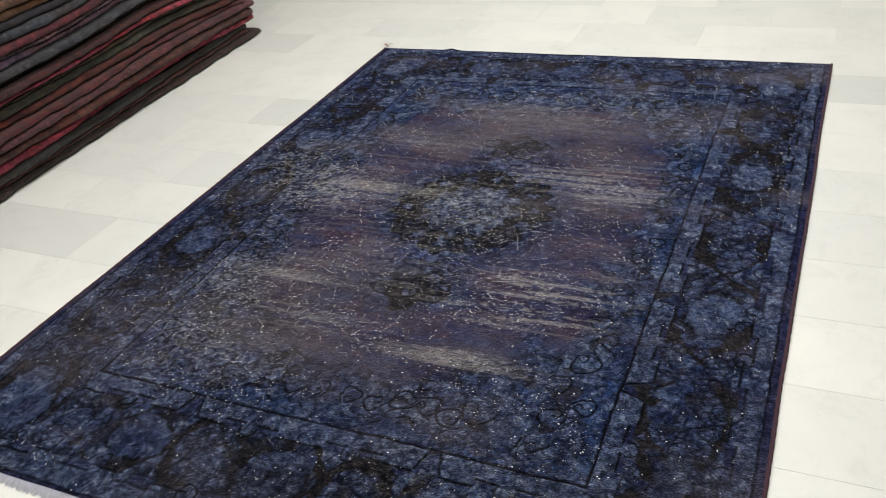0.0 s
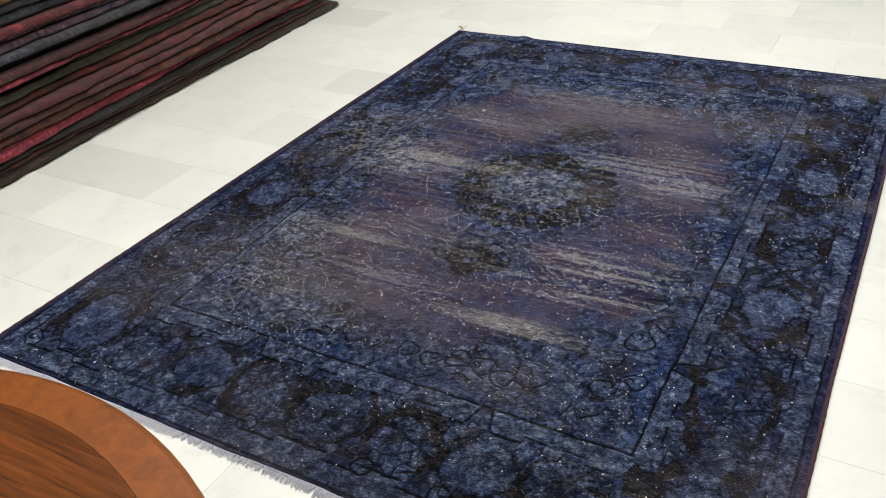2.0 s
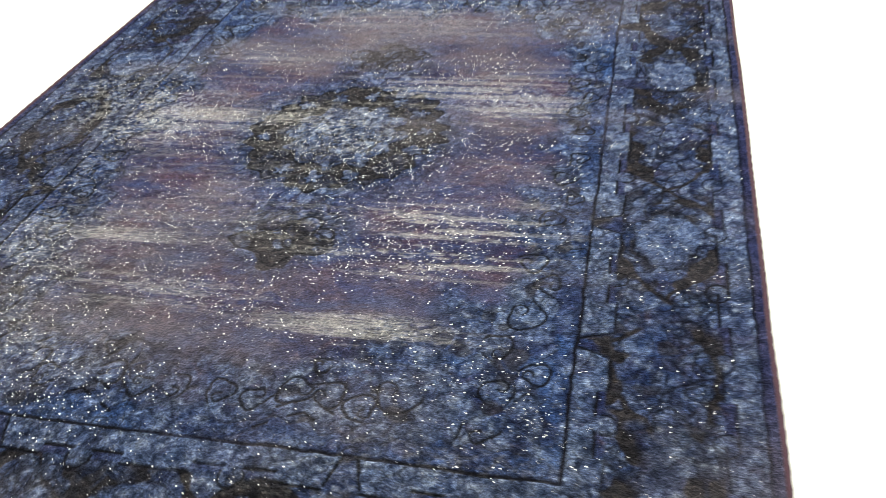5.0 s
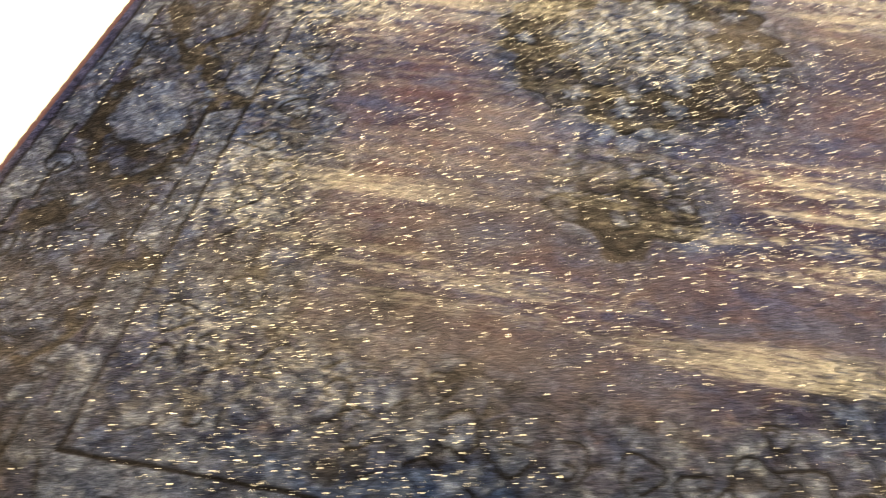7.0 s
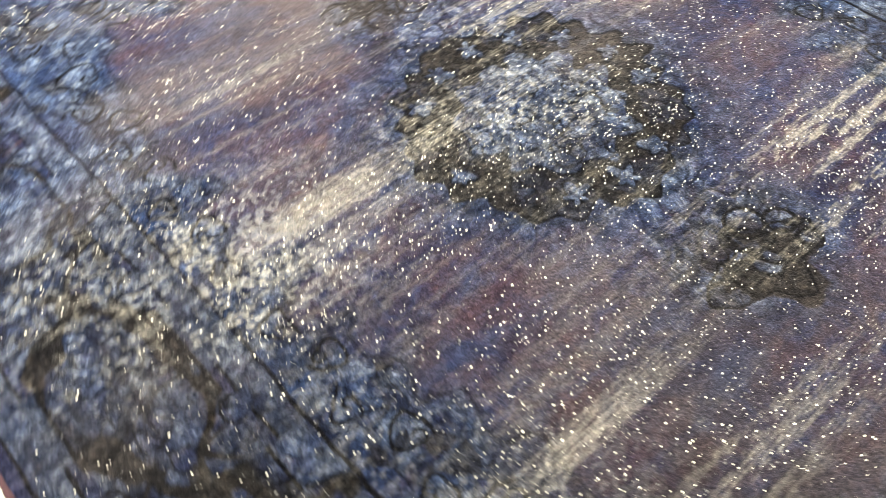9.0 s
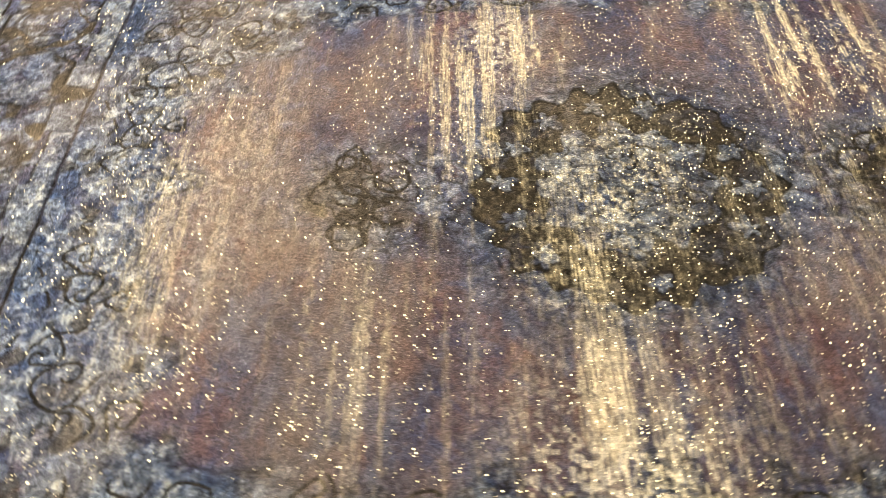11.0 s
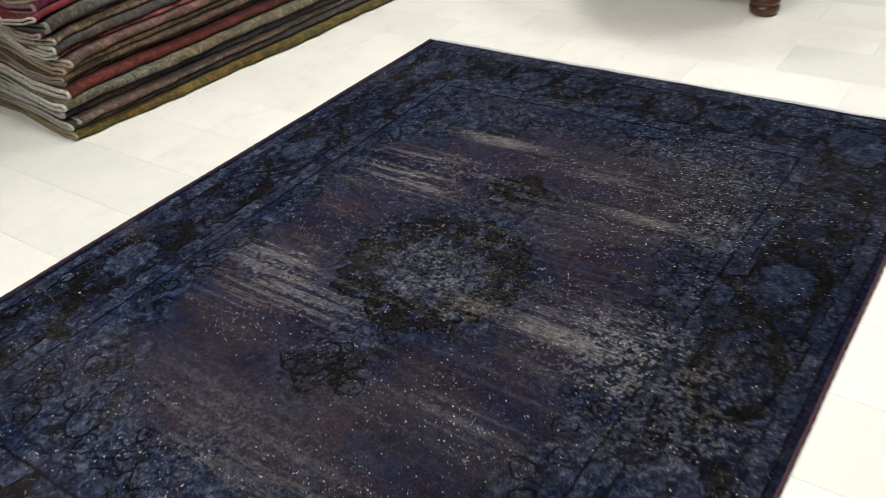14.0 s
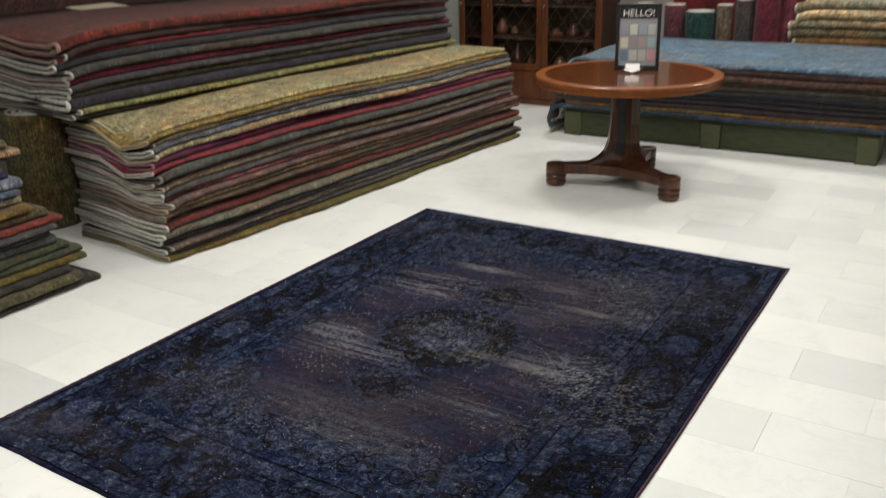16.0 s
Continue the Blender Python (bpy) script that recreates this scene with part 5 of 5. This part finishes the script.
for x0, x1 in ((1.335, 1.935), (1.94, 2.54), (2.545, 2.855)):
    lower = part("lower_door", box(x0, x1, CF - 0.028, CF, 0.06, 0.325, 0.004), CABINET, cab)
    part("raised_field", box(x0 + 0.06, x1 - 0.06, CF + 0.0005, CF + 0.008, 0.105, 0.28, 0.006), CABINET, lower)
    bm = bmesh.new()
    for b in ((x0, x0 + 0.055, 0.335, 1.96), (x1 - 0.055, x1, 0.335, 1.96), (x0 + 0.055, x1 - 0.055, 0.335, 0.395), (x0 + 0.055, x1 - 0.055, 1.90, 1.96)):
        box(b[0], b[1], CF - 0.028, CF, b[2], b[3], 0.003, bm)
    door = part("glass_door", bm, CABINET, cab, "wooden framed leaded glass door")
    pane = part("pane", box(x0 + 0.056, x1 - 0.056, CF - 0.016, CF - 0.012, 0.396, 1.899), GLASS, door, "clear glass pane")
    pane.visible_shadow = False
    bm = bmesh.new()
    wide = x1 - x0 - 0.112
    for k in range(-2, 9):
        for sgn in (-1, 1):
            c = 0.396 + k * 0.21 + 0.1
            pts = []
            for t in (0.0, 1.0):
                pts.append((x0 + 0.056 + wide * t, c + sgn * (t - 0.5) * wide * 1.3))
            (xa, za), (xb, zb) = pts
            lo, hi = 0.396, 1.899
            ta, tb = 0.0, 1.0
            for lim, keep in ((lo, 1), (hi, -1)):
                da, db = keep * (za - lim), keep * (zb - lim)
                if da < 0 and db < 0:
                    ta, tb = 1.0, 0.0
                elif da < 0:
                    ta = max(ta, da / (da - db))
                elif db < 0:
                    tb = min(tb, da / (da - db))
            if tb - ta < 0.02:
                continue
            a = Vector((xa + (xb - xa) * ta, CF - 0.009, za + (zb - za) * ta))
            b = Vector((xa + (xb - xa) * tb, CF - 0.009, za + (zb - za) * tb))
            way = (b - a).normalized()
            up = Vector((0, 1, 0)).cross(way) * 0.0016
            dep = Vector((0, 0.002, 0))
            q = [bm.verts.new(p) for p in (a + up + dep, a - up + dep, b - up + dep, b + up + dep)]
            w = [bm.verts.new(p) for p in (a + up - dep, a - up - dep, b - up - dep, b + up - dep)]
            bm.faces.new(q), bm.faces.new(w[::-1])
            for i in range(4):
                bm.faces.new((q[i], w[i], w[(i + 1) % 4], q[(i + 1) % 4]))
    part("lead_lattice", bm, LEAD, door, "thin metal lattice strips")
    knob = lathe([(0.006, 0), (0.006, 0.012), (0.012, 0.018), (0.010, 0.026)], 14)
    bmesh.ops.rotate(knob, cent=(0, 0, 0), matrix=Matrix.Rotation(radians(-90), 3, "X"), verts=knob.verts)
    bmesh.ops.translate(knob, vec=(x1 - 0.027, CF, 0.95), verts=knob.verts)
    part("knob", knob, STEEL, door, "", True)
rnd = random.Random(5)
for z in (0.331, 0.641, 0.951):
    for k in range(9):
        x = 1.42 + k * 0.155 + rnd.uniform(-0.02, 0.02)
        h, w = rnd.uniform(0.06, 0.24), rnd.uniform(0.025, 0.07)
        prof = [(w * 0.6, 0), (w, h * 0.15), (w * 1.05, h * 0.45), (w * 0.55, h * 0.75), (w * 0.45, h * 0.85), (w * 0.6, h)]
        bm = lathe(prof, 20)
        c = rnd.choice(((96, 56, 36), (74, 42, 28), (60, 26, 22), (104, 76, 50), (46, 40, 36), (84, 34, 26)))
        pot = new("vase", finish(bm, "vase", plain("vase_glaze", srgb(*c), 0.35, 0.3, 30), True))
        pot.location = (x, -3.62 + rnd.uniform(-0.04, 0.04), z)
        tagged(pot, "small glazed ceramic vase on a cabinet shelf", "vase", "vases in the cabinet")


# ---- the low platform with flat rugs ----
pal = thing("wooden_platform", (0, 0, 0), "low dark green painted wooden platform carrying flat rugs", "platform")
for x0, x1 in ((1.05, 1.20), (-0.10, 0.05), (-1.20, -1.06)):
    part("block", box(x0, x1, -2.62, -2.30, 0.0, 0.20, 0.006), PALLET_LIGHT, pal, "lighter green block")
    part("block", box(x0, x1, -3.70, -3.40, 0.0, 0.20, 0.006), PALLET_LIGHT, pal)
for y0, y1 in ((-2.345, -2.318), (-3.69, -3.665)):
    for x0, x1 in ((0.052, 1.048), (-1.058, -0.102)):
        part("side_board", box(x0, x1, y0, y1, 0.012, 0.198, 0.004), PALLET, pal)
for k in range(7):
    part("deck_board", box(-1.20, 1.20, -3.70 + 0.2 * k, -3.52 + 0.2 * k, 0.201, 0.228, 0.004), PALLET, pal)


def flat_rug(x0, x1, y0, y1, z, thick, colour, seed, label, hang):
    """A rug lying flat, its +x end hanging down over the edge, with fringe tassels."""
    rnd = random.Random(seed)
    ob = new("flat_rug")
    line = [(x, z + 0.004 * math.sin(x * 5 + seed)) for x in np.linspace(x0, x1, 16)]
    turn, out = hang, rnd.uniform(0.05, 0.09)
    if hang:
        for a in np.linspace(0, 85, 7)[1:]:
            line.append((x1 + out * math.sin(radians(a)), z - out * (1 - math.cos(radians(a)))))
        x, zz = line[-1]
        for t in np.linspace(0, 1, 5)[1:]:
            line.append((x + 0.012 * math.sin(t * 5 + seed), zz - hang * t))
    pts = np.array(line)
    tan = np.gradient(pts, axis=0)
    tan /= np.linalg.norm(tan, axis=1)[:, None]
    nor = np.stack([-tan[:, 1], tan[:, 0]], 1)
    jit = rnd.uniform(-0.012, 0.012)
    rings = []
    for y in np.linspace(y1 + jit, y0, 12):
        wob = 0.006 * math.sin(y * 7 + seed)
        top_ = pts + nor * thick * 0.96
        rings.append([(x, y, zz + wob) for x, zz in pts] + [(x, y, zz + wob) for x, zz in top_[::-1]])
    body = part("rug_body", loft(rings), WOOL, ob, "", True)
    body.color = (*(c_ * DYE * 0.85 for c_ in srgb(*colour)[:3]), 1)
    if hang:
        bm = bmesh.new()
        for k in range(60):
            y = y1 + jit - 0.01 - k * 0.02
            ex, ez = pts[-1]
            q = []
            for t in (0, 0.5, 1):
                c = Vector((ex + 0.01 + 0.02 * t * rnd.uniform(-1, 1.6), y + rnd.uniform(-0.012, 0.012) * t, max(0.004, ez - 0.10 * t)))
                w = 0.007 * (1 - 0.3 * t)
                q.append([bm.verts.new(c + Vector(o) * w) for o in ((1, 0, 0), (-0.5, 0.87, 0), (-0.5, -0.87, 0))])
            for a, b in zip(q, q[1:]):
                for i in range(3):
                    bm.faces.new((a[i], a[(i + 1) % 3], b[(i + 1) % 3], b[i]))
        fr = part("fringe", bm, BINDING, ob, "grey hanging tassels")
        fr.color = srgb(70, 74, 72)
        tagged(fr, kind="stuff")
    return tagged(ob, label, "rug", "flat rugs on the platform")


z = 0.229
layers = [((74, 100, 132), "dusty blue", 0.10), ((150, 118, 52), "golden yellow", 0.0), ((62, 46, 50), "dark plum", 0.09), ((54, 48, 50), "dark brown", 0.0), ((86, 84, 92), "slate grey", 0.10), ((46, 48, 58), "navy grey", 0.0), ((84, 76, 58), "olive brown", 0.10), ((108, 94, 64), "olive tan", 0.0), ((128, 92, 78), "faded terracotta", 0.08), ((84, 58, 54), "dark red-brown", 0.0), ((138, 176, 204), "faded light blue", 0.06)]
for k, (c, word_, hang) in enumerate(layers):
    th = (0.032, 0.036, 0.04, 0.034, 0.038, 0.036, 0.042, 0.044, 0.04, 0.046, 0.03)[k]
    flat_rug(-1.24 - 0.01 * (k % 3), 1.20 - 0.012 * k + (0.03 if hang else 0), -3.78, -2.29 - 0.004 * k, z, th, c, k, f"{word_} wool rug lying flat on the platform", hang)
    z += th * 0.99

for x, y, r_, h, c, label in ((1.16, -4.05, 0.085, 0.93, (120, 116, 112), "slim grey carpet roll standing on end"), (0.87, -4.06, 0.10, 0.925, (128, 66, 82), "mauve carpet roll with pale backing standing on end"), (0.62, -4.05, 0.14, 0.87, (24, 84, 78), "deep teal green carpet roll standing on end"),
                              (0.40, -4.07, 0.075, 0.93, (140, 120, 92), "beige patterned carpet roll standing on end"), (0.22, -4.08, 0.085, 0.98, (96, 88, 84), "grey carpet roll standing on end"), (0.02, -4.06, 0.105, 1.30, (138, 34, 62), "crimson carpet roll standing on end"), (-0.15, -4.16, 0.05, 1.25, (170, 84, 106), "pink carpet roll standing on end")):
    carpet_roll(x, y, r_, h, c, label)
back = [(GREY, "grey"), (TAN, "tan"), (OLIVE, "olive"), (GREY, "grey"), (TAN, "tan"), (OLIVE, "olive"), (GREY, "grey"), (TAN, "tan"), ((178, 174, 152), "pale olive"), ((160, 152, 134), "beige brown"), ((178, 174, 154), "pale olive"), ((188, 182, 162), "cream")]
stack(back, (-0.24, -3.95, 0.0), -90, 1.0, 0.085, 1.9, "", "folded rugs behind the platform", 53, 0.004, 0.0, 0.0, 0.02, ends=0.02, dye=1.35)
hung = new("hanging_rug", finish(box(-0.4, 1.25, Y0 + 0.004, Y0 + 0.016, 0.35, 2.3, 0.003), "hanging_rug", WOOL))
hung.color = srgb(112, 24, 28)
tagged(hung, "dark red rug hanging flat on the wall", "rug")
# dark low pile at the north end
low = thing("low_platform", (0, 0, 0), "low black platform against the north wall", "platform")
part("front_board", box(-0.9, 3.2, 4.56, 4.59, 0.0, 0.22, 0.004), DARK_PLASTIC, low)
part("deck", box(-0.9, 3.2, 4.592, 6.3, 0.18, 0.22, 0.004), DARK_PLASTIC, low)
for x in (-0.88, 1.1, 3.1):
    part("rail", box(x, x + 0.06, 4.594, 6.28, 0.0, 0.178, 0.003), DARK_PLASTIC, low)
for k, (c, w_) in enumerate((((52, 46, 40), "dark brown"), ((60, 58, 54), "charcoal"), ((80, 70, 58), "brown"), ((48, 46, 50), "dark grey"))):
    ob = folded_rug("folded_rug", 1.3, 0.04, 3.8, tuple(c_ * DYE for c_ in srgb(*c)[:3]), 900 + k, lambda y, x: 0.0, f"{w_} wool rug folded on the low platform", "folded rugs on the low platform")
    ob.matrix_world = pose(-0.75, 4.62, 0.221 + 0.041 * k, 0, 0, 90)

# ---- marble floor ----
bed = new("floor", finish(box(X0, X1, Y0, Y1, -0.08, -0.0035), "floor", GROUT))
tagged(bed, "polished pale marble tiled floor", "floor", kind="structure")
TILE_X, TILE_Y, JX, JY = 0.600, 0.285, -1.32, 0.010
# tones of the stone: mostly near white, some greyer
GREY_TILES = {(3, -1): 0.11, (5, 0): 0.16, (7, 0): 0.10, (4, -1): 0.8, (-2, 1): 0.10, (-4, -1): 0.08, (9, 4): 0.08, (5, 4): 0.3, (-3, 0): 0.2, (-5, 1): 0.05}
tone_of = random.Random(19)
tile_mesh = finish(box(-TILE_X / 2 + 0.0004, TILE_X / 2 - 0.0004, -TILE_Y / 2 + 0.0004, TILE_Y / 2 - 0.0004, -0.012, 0.0, 0.0004, segments=1), "tile", MARBLE)
vs, fs = [], []
for j in range(-20, 26):
    for i in range(-8, 12):
        # running bond: every other row is shifted by half a tile
        x, y = JX + (i + (0.5 if j % 2 else 0.0)) * TILE_X, JY + (j + 0.5) * TILE_Y
        tone = GREY_TILES.get((j, i), tone_of.choice((0.2, 0.4, 0.5, 0.5, 0.6, 0.75, 0.85, 0.95, 1.0)))
        if not (X0 < x < X1 and Y0 < y < Y1):
            continue
        if -2.3 < x < 2.2 and -2.6 < y < 4.9:
            t = new("tile", tile_mesh)
            t.parent = bed
            t.location = (x, y, 0)
            t.color = (tone, tone, tone, 1)
        else:
            b = len(vs)
            for (ox, oy) in ((-1, -1), (1, -1), (1, 1), (-1, 1)):
                vs.append((x + ox * (TILE_X / 2 - 0.0009), y + oy * (TILE_Y / 2 - 0.0009), -0.003))
            for (ox, oy) in ((-1, -1), (1, -1), (1, 1), (-1, 1)):
                vs.append((x + ox * (TILE_X / 2 - 0.0018), y + oy * (TILE_Y / 2 - 0.0018), 0.0))
            fs.append((b + 4, b + 5, b + 6, b + 7))
            fs += [(b + q, b + (q + 1) % 4, b + 4 + (q + 1) % 4, b + 4 + q) for q in range(4)]
me = bpy.data.meshes.new("far_tiles")
me.from_pydata(vs, [], fs)
me.materials.append(MARBLE)
far = new("far_tiles", me)
far.color = (0.6, 0.6, 0.6, 1)
far.parent = bed
tagged(far, kind="stuff")
